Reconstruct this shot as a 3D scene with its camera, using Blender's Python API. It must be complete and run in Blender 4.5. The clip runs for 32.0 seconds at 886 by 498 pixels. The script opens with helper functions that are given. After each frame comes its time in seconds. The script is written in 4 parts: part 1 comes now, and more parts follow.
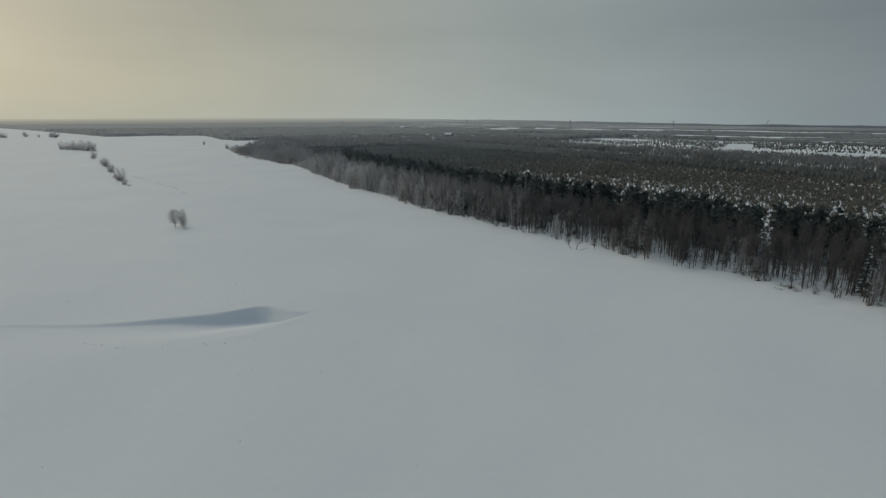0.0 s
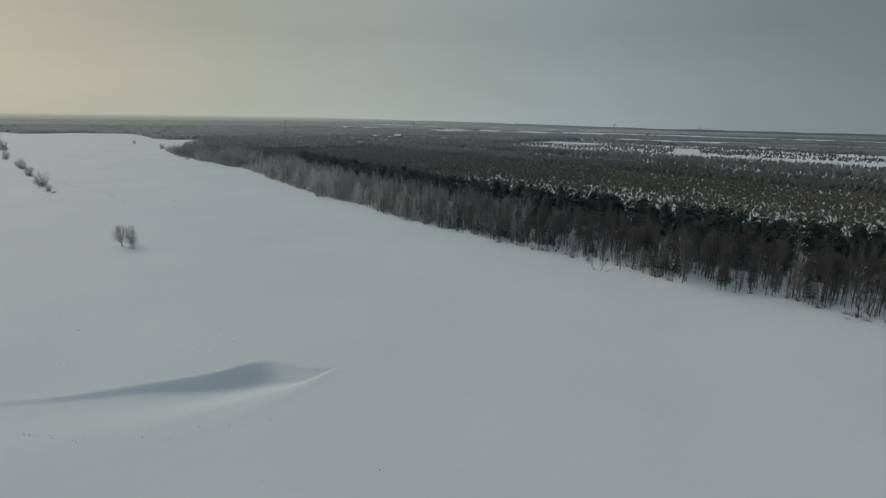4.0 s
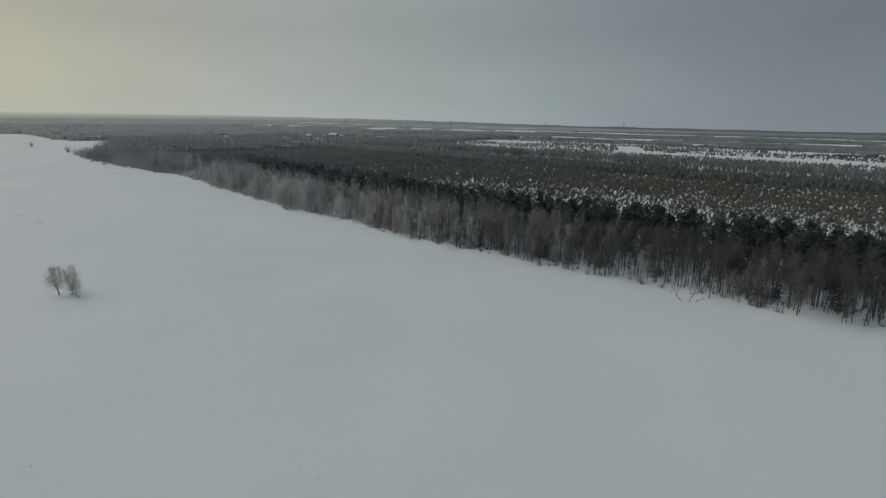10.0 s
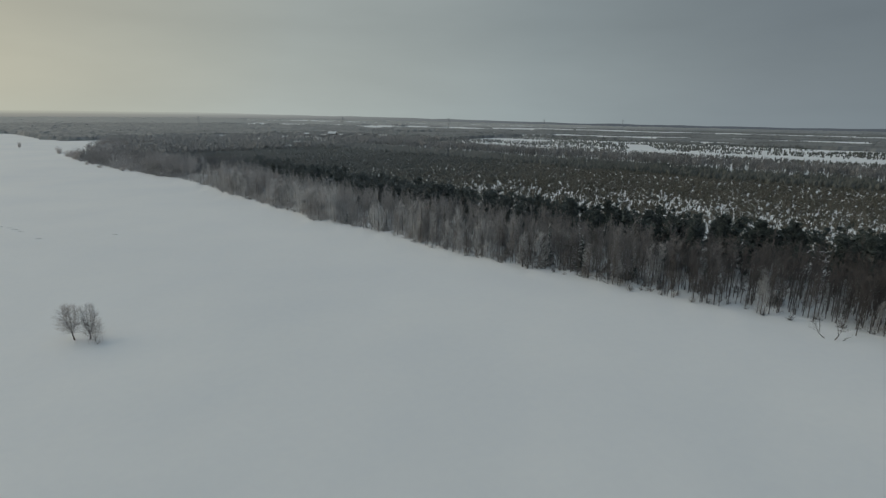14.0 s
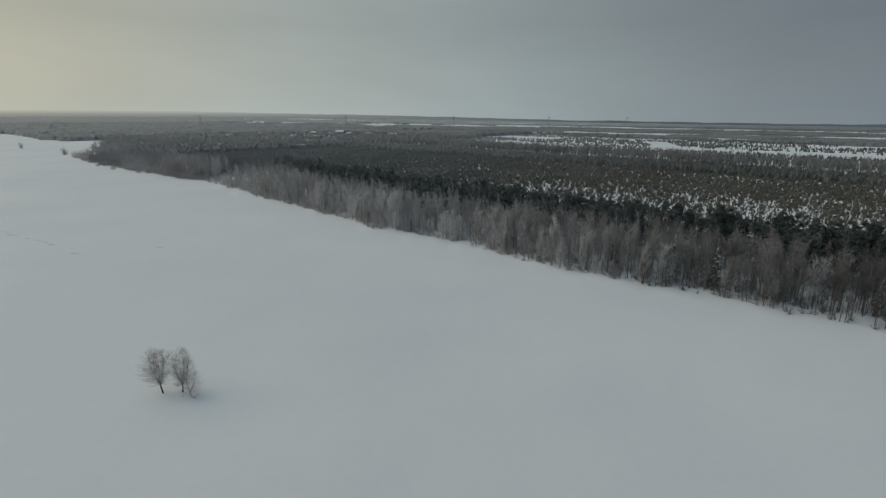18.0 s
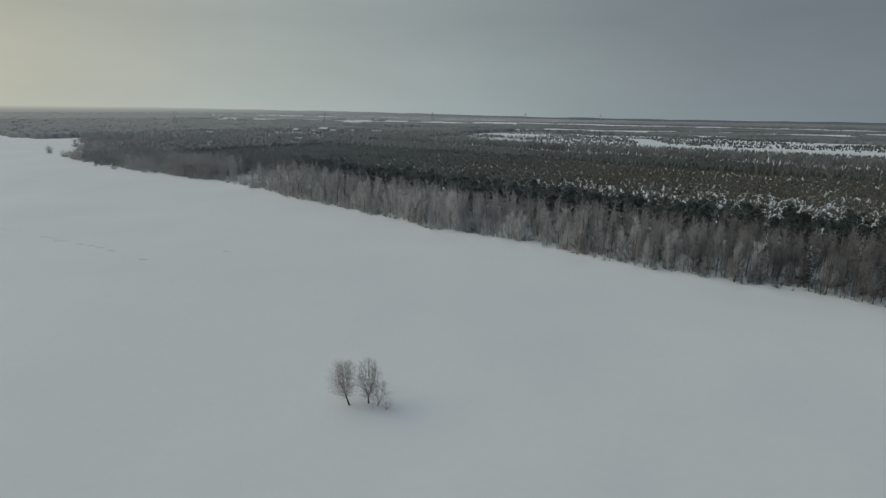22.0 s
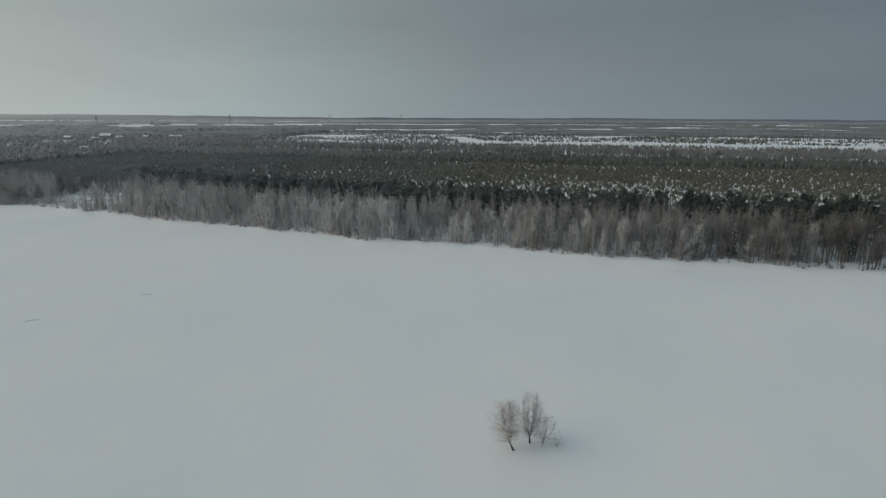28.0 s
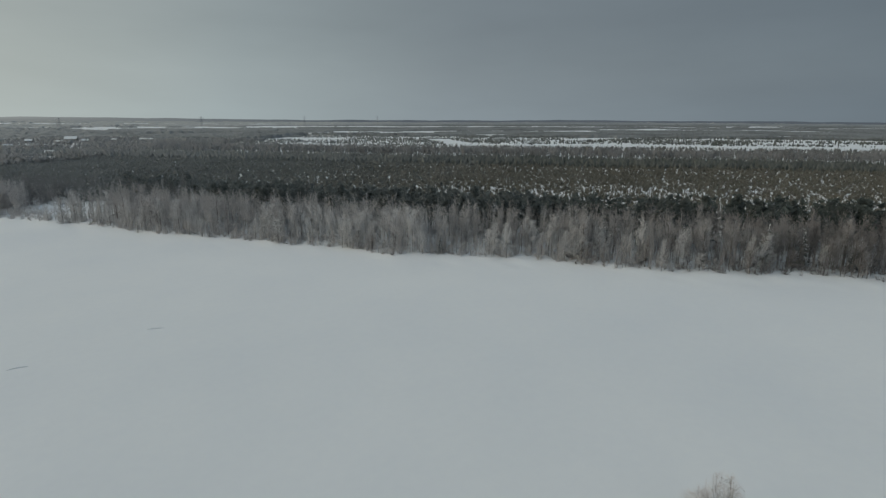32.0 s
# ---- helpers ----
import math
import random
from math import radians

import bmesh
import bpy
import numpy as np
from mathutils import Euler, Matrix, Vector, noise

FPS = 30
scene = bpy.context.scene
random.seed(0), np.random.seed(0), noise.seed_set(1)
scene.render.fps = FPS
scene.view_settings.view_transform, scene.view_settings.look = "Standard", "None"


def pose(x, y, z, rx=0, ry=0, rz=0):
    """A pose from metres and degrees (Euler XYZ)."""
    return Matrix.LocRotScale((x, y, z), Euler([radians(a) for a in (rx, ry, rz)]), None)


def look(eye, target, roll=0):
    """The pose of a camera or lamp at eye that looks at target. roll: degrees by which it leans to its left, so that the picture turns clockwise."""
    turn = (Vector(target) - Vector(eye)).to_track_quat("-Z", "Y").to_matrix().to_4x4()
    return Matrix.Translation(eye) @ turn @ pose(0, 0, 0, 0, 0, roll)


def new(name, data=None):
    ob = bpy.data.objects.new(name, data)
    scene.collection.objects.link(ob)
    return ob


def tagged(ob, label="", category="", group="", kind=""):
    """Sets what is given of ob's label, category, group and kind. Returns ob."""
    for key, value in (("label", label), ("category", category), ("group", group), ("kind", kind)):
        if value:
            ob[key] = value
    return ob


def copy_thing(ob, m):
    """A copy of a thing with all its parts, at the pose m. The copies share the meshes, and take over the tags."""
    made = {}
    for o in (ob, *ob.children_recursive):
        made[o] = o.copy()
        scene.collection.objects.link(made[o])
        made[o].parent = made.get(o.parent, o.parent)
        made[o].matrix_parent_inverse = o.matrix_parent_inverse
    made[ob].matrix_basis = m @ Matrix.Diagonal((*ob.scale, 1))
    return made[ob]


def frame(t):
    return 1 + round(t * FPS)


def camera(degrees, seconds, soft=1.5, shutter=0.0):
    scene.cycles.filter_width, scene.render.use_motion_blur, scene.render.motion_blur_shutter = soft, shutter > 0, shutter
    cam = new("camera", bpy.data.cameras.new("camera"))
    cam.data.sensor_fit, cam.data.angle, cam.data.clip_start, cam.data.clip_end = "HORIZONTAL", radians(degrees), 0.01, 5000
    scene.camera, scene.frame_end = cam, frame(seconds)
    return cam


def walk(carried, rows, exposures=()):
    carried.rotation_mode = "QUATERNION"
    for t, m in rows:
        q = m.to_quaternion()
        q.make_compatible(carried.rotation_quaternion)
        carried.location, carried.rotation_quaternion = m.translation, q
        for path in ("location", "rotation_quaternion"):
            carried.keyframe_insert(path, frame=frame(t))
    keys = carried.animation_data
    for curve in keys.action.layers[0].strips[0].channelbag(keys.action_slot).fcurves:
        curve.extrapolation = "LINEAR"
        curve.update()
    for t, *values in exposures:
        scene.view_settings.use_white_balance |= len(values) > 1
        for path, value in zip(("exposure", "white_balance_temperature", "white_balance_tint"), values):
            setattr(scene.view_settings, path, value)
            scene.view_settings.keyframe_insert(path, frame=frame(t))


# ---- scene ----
# ---- camera ----
cam = camera(79.36, 32.0, soft=1.3)
# seconds, x, y, z, turn to the right, tilt down, lean
PATH = (
    (0.0, 0.00, -0.00, 40.72, 0.000, 13.983, -0.110),
    (0.5, -2.70, 2.94, 40.85, 0.091, 13.966, 0.187),
    (1.0, -5.40, 5.89, 40.98, 0.407, 13.939, 0.475),
    (1.5, -8.01, 8.82, 41.09, 0.942, 13.876, 0.712),
    (2.0, -10.49, 11.75, 41.18, 1.821, 13.859, 0.845),
    (2.5, -12.75, 14.67, 41.26, 3.273, 13.849, 0.851),
    (3.0, -14.82, 17.57, 41.34, 4.822, 13.846, 0.850),
    (3.5, -16.91, 20.56, 41.40, 5.871, 13.855, 0.841),
    (4.0, -19.07, 23.59, 41.44, 6.569, 13.872, 0.821),
    (4.5, -21.30, 26.67, 41.47, 7.000, 13.891, 0.803),
    (5.0, -23.54, 29.77, 41.50, 7.247, 13.907, 0.799),
    (5.5, -25.79, 32.91, 41.53, 7.394, 13.914, 0.822),
    (6.0, -28.00, 36.07, 41.59, 7.523, 13.906, 0.885),
    (6.5, -30.12, 39.30, 41.65, 7.515, 13.918, 0.842),
    (7.0, -32.20, 42.48, 41.67, 7.493, 13.917, 0.837),
    (7.5, -34.42, 45.56, 41.64, 7.566, 13.930, 0.825),
    (8.0, -36.62, 48.58, 41.57, 8.588, 13.970, 0.820),
    (8.5, -38.80, 51.61, 41.51, 10.224, 13.973, 0.826),
    (9.0, -40.97, 54.80, 41.49, 11.872, 13.951, 0.848),
    (9.5, -43.05, 58.21, 41.56, 14.156, 13.957, 0.832),
    (10.0, -45.05, 61.64, 41.69, 14.781, 13.992, 0.811),
    (10.5, -46.97, 65.09, 41.84, 15.073, 14.039, 0.789),
    (11.0, -48.83, 68.55, 42.00, 15.471, 14.079, 0.809),
    (11.5, -50.64, 71.98, 42.14, 15.695, 14.129, 0.827),
    (12.0, -52.44, 75.40, 42.27, 15.720, 14.170, 0.835),
    (12.5, -54.26, 78.81, 42.36, 15.737, 14.195, 0.838),
    (13.0, -56.07, 82.16, 42.44, 15.767, 14.186, 0.847),
    (13.5, -57.85, 85.55, 42.50, 15.780, 14.246, 0.744),
    (14.0, -59.66, 89.07, 42.52, 15.790, 14.271, 0.666),
    (14.5, -61.53, 92.87, 42.46, 15.818, 14.280, 0.661),
    (15.0, -63.53, 97.18, 42.31, 15.845, 14.296, 0.625),
    (15.5, -65.74, 101.68, 42.11, 15.877, 14.314, 0.569),
    (16.0, -68.20, 106.01, 41.90, 15.919, 14.326, 0.508),
    (16.5, -70.97, 109.83, 41.70, 15.976, 14.327, 0.454),
    (17.0, -74.12, 112.80, 41.56, 16.053, 14.308, 0.421),
    (17.5, -77.58, 115.02, 41.52, 16.151, 14.414, 0.375),
    (18.0, -81.26, 116.70, 41.55, 16.383, 14.482, 0.376),
    (18.5, -85.07, 118.06, 41.65, 16.706, 14.543, 0.406),
    (19.0, -88.95, 119.31, 41.78, 16.975, 14.586, 0.421),
    (19.5, -92.79, 120.61, 41.92, 17.130, 14.645, 0.446),
    (20.0, -96.65, 121.93, 42.04, 17.170, 14.681, 0.417),
    (20.5, -100.64, 123.24, 42.14, 17.452, 14.732, 0.465),
    (21.0, -104.66, 124.57, 42.26, 17.926, 14.668, 0.535),
    (21.5, -108.56, 125.97, 42.44, 18.796, 14.779, 0.548),
    (22.0, -112.42, 127.47, 42.62, 19.995, 14.823, 0.565),
    (22.5, -116.27, 129.12, 42.76, 21.117, 14.836, 0.556),
    (23.0, -120.08, 130.94, 42.84, 22.187, 14.831, 0.517),
    (23.5, -123.82, 132.95, 42.84, 23.701, 14.837, 0.601),
    (24.0, -127.47, 135.10, 42.76, 26.254, 14.793, 0.697),
    (24.5, -131.09, 137.42, 42.67, 29.397, 14.611, 0.696),
    (25.0, -134.67, 139.90, 42.62, 31.153, 14.584, 0.689),
    (25.5, -138.05, 142.58, 42.59, 32.143, 14.652, 0.648),
    (26.0, -141.11, 145.47, 42.57, 32.989, 14.751, 0.544),
    (26.5, -143.70, 148.63, 42.55, 34.312, 14.819, 0.348),
    (27.0, -145.68, 152.06, 42.52, 36.733, 14.795, 0.032),
    (27.5, -147.00, 155.71, 42.48, 39.382, 14.772, -0.057),
    (28.0, -147.78, 159.53, 42.48, 41.758, 14.671, 0.016),
    (28.5, -148.24, 163.55, 42.57, 43.285, 14.743, 0.008),
    (29.0, -148.48, 167.64, 42.68, 44.404, 14.777, 0.081),
    (29.5, -148.66, 171.84, 42.75, 44.556, 14.822, 0.195),
    (30.0, -148.86, 175.96, 42.73, 44.682, 14.825, 0.298),
    (30.5, -149.04, 179.68, 42.59, 44.634, 14.738, 0.388),
    (31.0, -149.16, 182.63, 42.33, 44.343, 14.641, 0.390),
    (31.5, -149.26, 184.45, 41.96, 44.326, 14.608, 0.250),
    (32.0, -149.33, 185.70, 41.51, 44.767, 14.429, -0.002)
)
walk(cam, [(t, pose(x, y, z, 90 - tilt, 0, -turn) @ pose(0, 0, 0, 0, 0, lean)) for t, x, y, z, turn, tilt, lean in PATH],
     exposures=((0.0, -0.34), (7.0, -0.29), (17.0, -0.22), (24.0, -0.17), (32.0, -0.06)))

# ---- sky and sun ----
SUN_AZIMUTH, SUN_HEIGHT = -52.0, 21.0
sun_dir = Vector((math.sin(radians(SUN_AZIMUTH)) * math.cos(radians(SUN_HEIGHT)),
                  math.cos(radians(SUN_AZIMUTH)) * math.cos(radians(SUN_HEIGHT)), math.sin(radians(SUN_HEIGHT))))
sun = new("sun", bpy.data.lights.new("sun", "SUN"))
sun.data.energy, sun.data.angle, sun.data.color = 1.1, radians(55), (1.0, 0.885, 0.70)
sun.matrix_world = look(sun_dir * 100, (0, 0, 0))


def link(tree, a, b):
    tree.links.new(a, b)


def ramp(tree, fac, stops, mode="LINEAR"):
    n = tree.nodes.new("ShaderNodeValToRGB")
    n.color_ramp.interpolation = mode
    e = n.color_ramp.elements
    while len(e) < len(stops):
        e.new(0.5)
    for s, (p, c) in zip(e, stops):
        s.position, s.color = p, (*c, 1) if len(c) == 3 else c
    link(tree, fac, n.inputs["Fac"])
    return n.outputs["Color"]


def math_node(tree, op, a, b=0.0, clamp=False):
    n = tree.nodes.new("ShaderNodeMath")
    n.operation, n.use_clamp = op, clamp
    for k, v in enumerate((a, b)):
        if isinstance(v, (int, float)):
            n.inputs[k].default_value = v
        else:
            link(tree, v, n.inputs[k])
    return n.outputs[0]


def mix_color(tree, fac, a, b, blend="MIX"):
    n = tree.nodes.new("ShaderNodeMix")
    n.data_type, n.blend_type = "RGBA", blend
    for key, v in ((0, fac), (6, a), (7, b)):
        if isinstance(v, (int, float)):
            n.inputs[key].default_value = v
        elif isinstance(v, tuple):
            n.inputs[key].default_value = (*v, 1)
        else:
            link(tree, v, n.inputs[key])
    return n.outputs[2]


def noise_tex(tree, vec, scale, detail=4.0, rough=0.55):
    n = tree.nodes.new("ShaderNodeTexNoise")
    n.inputs["Scale"].default_value, n.inputs["Detail"].default_value, n.inputs["Roughness"].default_value = scale, detail, rough
    if vec is not None:
        link(tree, vec, n.inputs["Vector"])
    return n.outputs["Fac"]


world = bpy.data.worlds.new("overcast_winter_sky")
scene.world = world
world.use_nodes = True
wt = world.node_tree
wt.nodes.clear()
w_out, w_bg, w_co = (wt.nodes.new("ShaderNode" + k) for k in ("OutputWorld", "Background", "TexCoord"))
sky = wt.nodes.new("ShaderNodeTexSky")
sky.sky_type, sky.sun_disc = "NISHITA", False
sky.sun_elevation, sky.sun_rotation = radians(SUN_HEIGHT), radians(SUN_AZIMUTH % 360)
sky.dust_density, sky.air_density = 4.0, 1.0
dot = wt.nodes.new("ShaderNodeVectorMath")
dot.operation = "DOT_PRODUCT"
link(wt, w_co.outputs["Generated"], dot.inputs[0])
dot.inputs[1].default_value = sun_dir
toward = math_node(wt, "MULTIPLY_ADD", dot.outputs["Value"], 0.5)
toward.node.inputs[2].default_value = 0.5
cloud = ramp(wt, toward, (
    (0.0, (0.105, 0.135, 0.165)), (0.15, (0.125, 0.157, 0.185)), (0.45, (0.206, 0.245, 0.271)), (0.62, (0.29, 0.34, 0.355)),
    (0.8, (0.39, 0.433, 0.418)), (0.93, (0.445, 0.45, 0.375)), (1.0, (0.52, 0.51, 0.41))))
sep = wt.nodes.new("ShaderNodeSeparateXYZ")
link(wt, w_co.outputs["Generated"], sep.inputs[0])
# a covered sky is brighter overhead and carries a pale band of mist along the horizon
rise = ramp(wt, sep.outputs["Z"], ((0.0, (1.32, 1.32, 1.3)), (0.045, (1.2, 1.2, 1.19)), (0.14, (0.98, 0.98, 0.98)), (0.3, (1.0, 1.0, 1.0)), (0.55, (1.04, 1.12, 1.22)), (1.0, (1.06, 1.17, 1.36))))
stretch = wt.nodes.new("ShaderNodeMapping")
stretch.inputs["Scale"].default_value = (1.0, 1.0, 4.0)
link(wt, w_co.outputs["Generated"], stretch.inputs["Vector"])
veil = ramp(wt, noise_tex(wt, stretch.outputs[0], 2.2, 5), ((0.25, (0.93, 0.93, 0.93)), (0.75, (1.07, 1.07, 1.07))))
lit = mix_color(wt, 1.0, mix_color(wt, 1.0, cloud, rise, "MULTIPLY"), veil, "MULTIPLY")
clear = mix_color(wt, 1.0, sky.outputs["Color"], (0.08, 0.08, 0.08), "MULTIPLY")
link(wt, mix_color(wt, 0.92, clear, lit), w_bg.inputs["Color"])
w_bg.inputs["Strength"].default_value = 1.0
link(wt, w_bg.outputs[0], w_out.inputs["Surface"])


# ---- materials ----
def material(name, build, rough=0.9, bump=0.0, bump_scale=1.0):
    m = bpy.data.materials.new(name)
    m.use_nodes = True
    t = m.node_tree
    b = t.nodes["Principled BSDF"]
    b.inputs["Roughness"].default_value = rough
    b.inputs["Specular IOR Level"].default_value = 0.25
    geo = t.nodes.new("ShaderNodeNewGeometry").outputs["Position"]
    link(t, build(t, geo), b.inputs["Base Color"])
    if bump:
        n = t.nodes.new("ShaderNodeBump")
        n.inputs["Strength"].default_value = bump
        n.inputs["Distance"].default_value = 0.3
        link(t, noise_tex(t, geo, bump_scale, 6), n.inputs["Height"])
        link(t, n.outputs[0], b.inputs["Normal"])
    return m


def two_tone(dark, light, scale, lo=0.35, hi=0.65):
    return lambda t, g: ramp(t, noise_tex(t, g, scale), ((lo, dark), (hi, light)))


def object_random(t):
    return t.nodes.new("ShaderNodeObjectInfo").outputs["Random"]


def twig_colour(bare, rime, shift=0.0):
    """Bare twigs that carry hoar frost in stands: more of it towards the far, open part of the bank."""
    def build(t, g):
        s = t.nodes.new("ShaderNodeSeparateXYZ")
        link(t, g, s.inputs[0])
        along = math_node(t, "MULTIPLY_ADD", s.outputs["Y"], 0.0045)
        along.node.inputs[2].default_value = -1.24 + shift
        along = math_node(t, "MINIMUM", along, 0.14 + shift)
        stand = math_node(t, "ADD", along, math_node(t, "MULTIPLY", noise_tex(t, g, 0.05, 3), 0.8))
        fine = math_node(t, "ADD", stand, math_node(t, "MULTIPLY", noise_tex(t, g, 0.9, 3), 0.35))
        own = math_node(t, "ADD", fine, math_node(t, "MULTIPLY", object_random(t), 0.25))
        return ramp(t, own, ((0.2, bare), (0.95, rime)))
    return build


def frost_haze_stand(dark, light, rime, scale, first=0.75, last=1.55):
    """Needles and twigs of a stand; frost and painted haze pale the farther stands up the valley, in patches."""
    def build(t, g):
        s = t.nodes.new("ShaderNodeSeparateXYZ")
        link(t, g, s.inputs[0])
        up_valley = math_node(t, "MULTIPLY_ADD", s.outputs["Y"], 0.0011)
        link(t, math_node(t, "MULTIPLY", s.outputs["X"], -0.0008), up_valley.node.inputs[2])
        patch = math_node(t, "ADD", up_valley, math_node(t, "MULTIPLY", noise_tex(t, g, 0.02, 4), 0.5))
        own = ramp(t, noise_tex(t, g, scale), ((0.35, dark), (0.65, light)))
        # the rime tone also stands in for haze over the farther stands
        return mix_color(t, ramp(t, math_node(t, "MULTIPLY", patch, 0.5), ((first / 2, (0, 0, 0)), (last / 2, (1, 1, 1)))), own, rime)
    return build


def snow_colour(t, g):
    a = ramp(t, noise_tex(t, g, 0.02, 5), ((0.3, (0.80, 0.82, 0.84)), (0.7, (0.86, 0.87, 0.87))))
    b = ramp(t, noise_tex(t, g, 0.6, 6), ((0.35, (0.985, 0.985, 0.99)), (0.65, (1.0, 1.0, 1.0))))
    return mix_color(t, 1.0, a, b, "MULTIPLY")


M_SNOW = material("snow", snow_colour, 0.75, 0.015, 0.1)
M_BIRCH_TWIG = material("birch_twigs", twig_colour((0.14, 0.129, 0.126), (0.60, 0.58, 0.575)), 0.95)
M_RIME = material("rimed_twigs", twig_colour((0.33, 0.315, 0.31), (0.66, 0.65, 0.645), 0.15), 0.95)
M_WILLOW = material("willow_twigs", two_tone((0.56, 0.52, 0.50), (0.82, 0.79, 0.77), 0.6), 0.95)
M_LONE = material("lone_tree_twigs", two_tone((0.62, 0.575, 0.555), (0.88, 0.85, 0.835), 1.4), 0.95)
M_BEND = material("river_bend_twigs", two_tone((0.35, 0.333, 0.325), (0.57, 0.55, 0.545), 0.045), 0.95)
M_LIMB = material("limb_bark", two_tone((0.075, 0.064, 0.058), (0.16, 0.14, 0.13), 1.3), 0.9)
M_FROST_LIMB = material("frosted_limb_bark", two_tone((0.17, 0.152, 0.142), (0.42, 0.395, 0.38), 1.3), 0.9)
M_BIRCH_BARK = material("birch_bark", two_tone((0.075, 0.065, 0.06), (0.30, 0.285, 0.27), 1.7, 0.45, 0.66), 0.85)
M_BARK = material("dark_bark", two_tone((0.05, 0.042, 0.036), (0.11, 0.09, 0.075), 3.0), 0.9)
# third tone of these stands: frost together with painted distance haze
M_PINE = material("pine_needles", frost_haze_stand((0.052, 0.066, 0.065), (0.105, 0.128, 0.122), (0.25, 0.268, 0.265), 0.5, 0.4, 0.88), 0.85)
M_YOUNG = material("young_pine_needles", frost_haze_stand((0.145, 0.141, 0.122), (0.24, 0.23, 0.195), (0.39, 0.395, 0.385), 0.35, 0.55, 1.25), 0.9)
M_DENSE = material("dense_pine_needles", frost_haze_stand((0.105, 0.115, 0.11), (0.178, 0.186, 0.172), (0.37, 0.38, 0.375), 0.12, 0.55, 1.25), 0.9)
M_GREYWOOD = material("grey_wood", frost_haze_stand((0.18, 0.182, 0.182), (0.31, 0.308, 0.31), (0.46, 0.465, 0.465), 0.07), 0.95)
# far woods: distance haze painted into the pale tones
M_FARWOOD = material("far_wood", lambda t, g: mix_color(t, 1.0, frost_haze_stand((0.19, 0.196, 0.194), (0.30, 0.308, 0.305), (0.37, 0.375, 0.37), 0.011, 1.0, 2.0)(t, g), two_tone((0.74, 0.75, 0.76), (1.0, 1.0, 1.0), 0.06)(t, g), "MULTIPLY"), 0.95)
M_DISTANT = material("distant_wood", frost_haze_stand((0.23, 0.243, 0.247), (0.34, 0.355, 0.36), (0.41, 0.415, 0.408), 0.006, 0.9, 2.0), 0.95)
M_WALL = material("house_wall", two_tone((0.20, 0.19, 0.18), (0.30, 0.29, 0.27), 0.8), 0.85)
M_PANE = material("window_pane", two_tone((0.03, 0.035, 0.04), (0.05, 0.055, 0.06), 2.0), 0.2)
M_STEEL = material("pylon_steel", two_tone((0.36, 0.37, 0.38), (0.45, 0.46, 0.47), 0.6), 0.6)


# ---- mesh helpers ----
def mesh_of(name, verts, tris, mat):
    me = bpy.data.meshes.new(name)
    n, f = len(verts), len(tris)
    me.vertices.add(n)
    me.vertices.foreach_set("co", np.asarray(verts, dtype=np.float32).ravel())
    me.loops.add(f * 3)
    me.loops.foreach_set("vertex_index", np.asarray(tris, dtype=np.int32).ravel())
    me.polygons.add(f)
    me.polygons.foreach_set("loop_start", np.arange(f, dtype=np.int32) * 3)
    me.update(calc_edges=True)
    me.materials.append(mat)
    return me


def joined(*meshes):
    vs, fs, n = [], [], 0
    for v, f in meshes:
        vs.append(v)
        fs.append(f + n)
        n += len(v)
    return np.concatenate(vs), np.concatenate(fs)


def spikes(base, tip, r0, r1=None):
    """Three-sided tapering rods from base to tip (arrays n x 3). With r1 they end blunt, else in a point."""
    base, tip = np.atleast_2d(base).astype(float), np.atleast_2d(tip).astype(float)
    n = len(base)
    r0 = np.broadcast_to(r0, n)[:, None]
    d = tip - base
    d = d / np.maximum(np.linalg.norm(d, axis=1, keepdims=True), 1e-6)
    ref = np.where(np.abs(d[:, 2:3]) > 0.9, np.array([[1.0, 0, 0]]), np.array([[0, 0, 1.0]]))
    a = np.cross(d, ref)
    a /= np.linalg.norm(a, axis=1, keepdims=True)
    b = np.cross(d, a)
    ring = [a * math.cos(k) + b * math.sin(k) for k in (0.0, 2.0944, 4.1888)]
    k = np.arange(n)[:, None]
    if r1 is None:
        v = np.stack([base + q * r0 for q in ring] + [tip], 1).reshape(-1, 3)
        f = (np.array([[0, 1, 3], [1, 2, 3], [2, 0, 3]])[None] + 4 * k[:, :, None]).reshape(-1, 3)
    else:
        r1 = np.broadcast_to(r1, n)[:, None]
        v = np.stack([base + q * r0 for q in ring] + [tip + q * r1 for q in ring], 1).reshape(-1, 3)
        f = (np.array([[0, 1, 4], [0, 4, 3], [1, 2, 5], [1, 5, 4], [2, 0, 3], [2, 3, 5]])[None] + 6 * k[:, :, None]).reshape(-1, 3)
    return v, f


def slivers(rng, base, tip, radius):
    """Twigs too fine to show a section: one long pointed blade each, turned at random round its length."""
    d = tip - base
    side = np.cross(d, rng.normal(size=d.shape))
    side *= (np.broadcast_to(radius, len(d)) / np.maximum(np.linalg.norm(side, axis=1), 1e-6))[:, None]
    v = np.stack([base + side, base - side, tip], 1).reshape(-1, 3)
    return v, np.arange(len(v)).reshape(-1, 3)


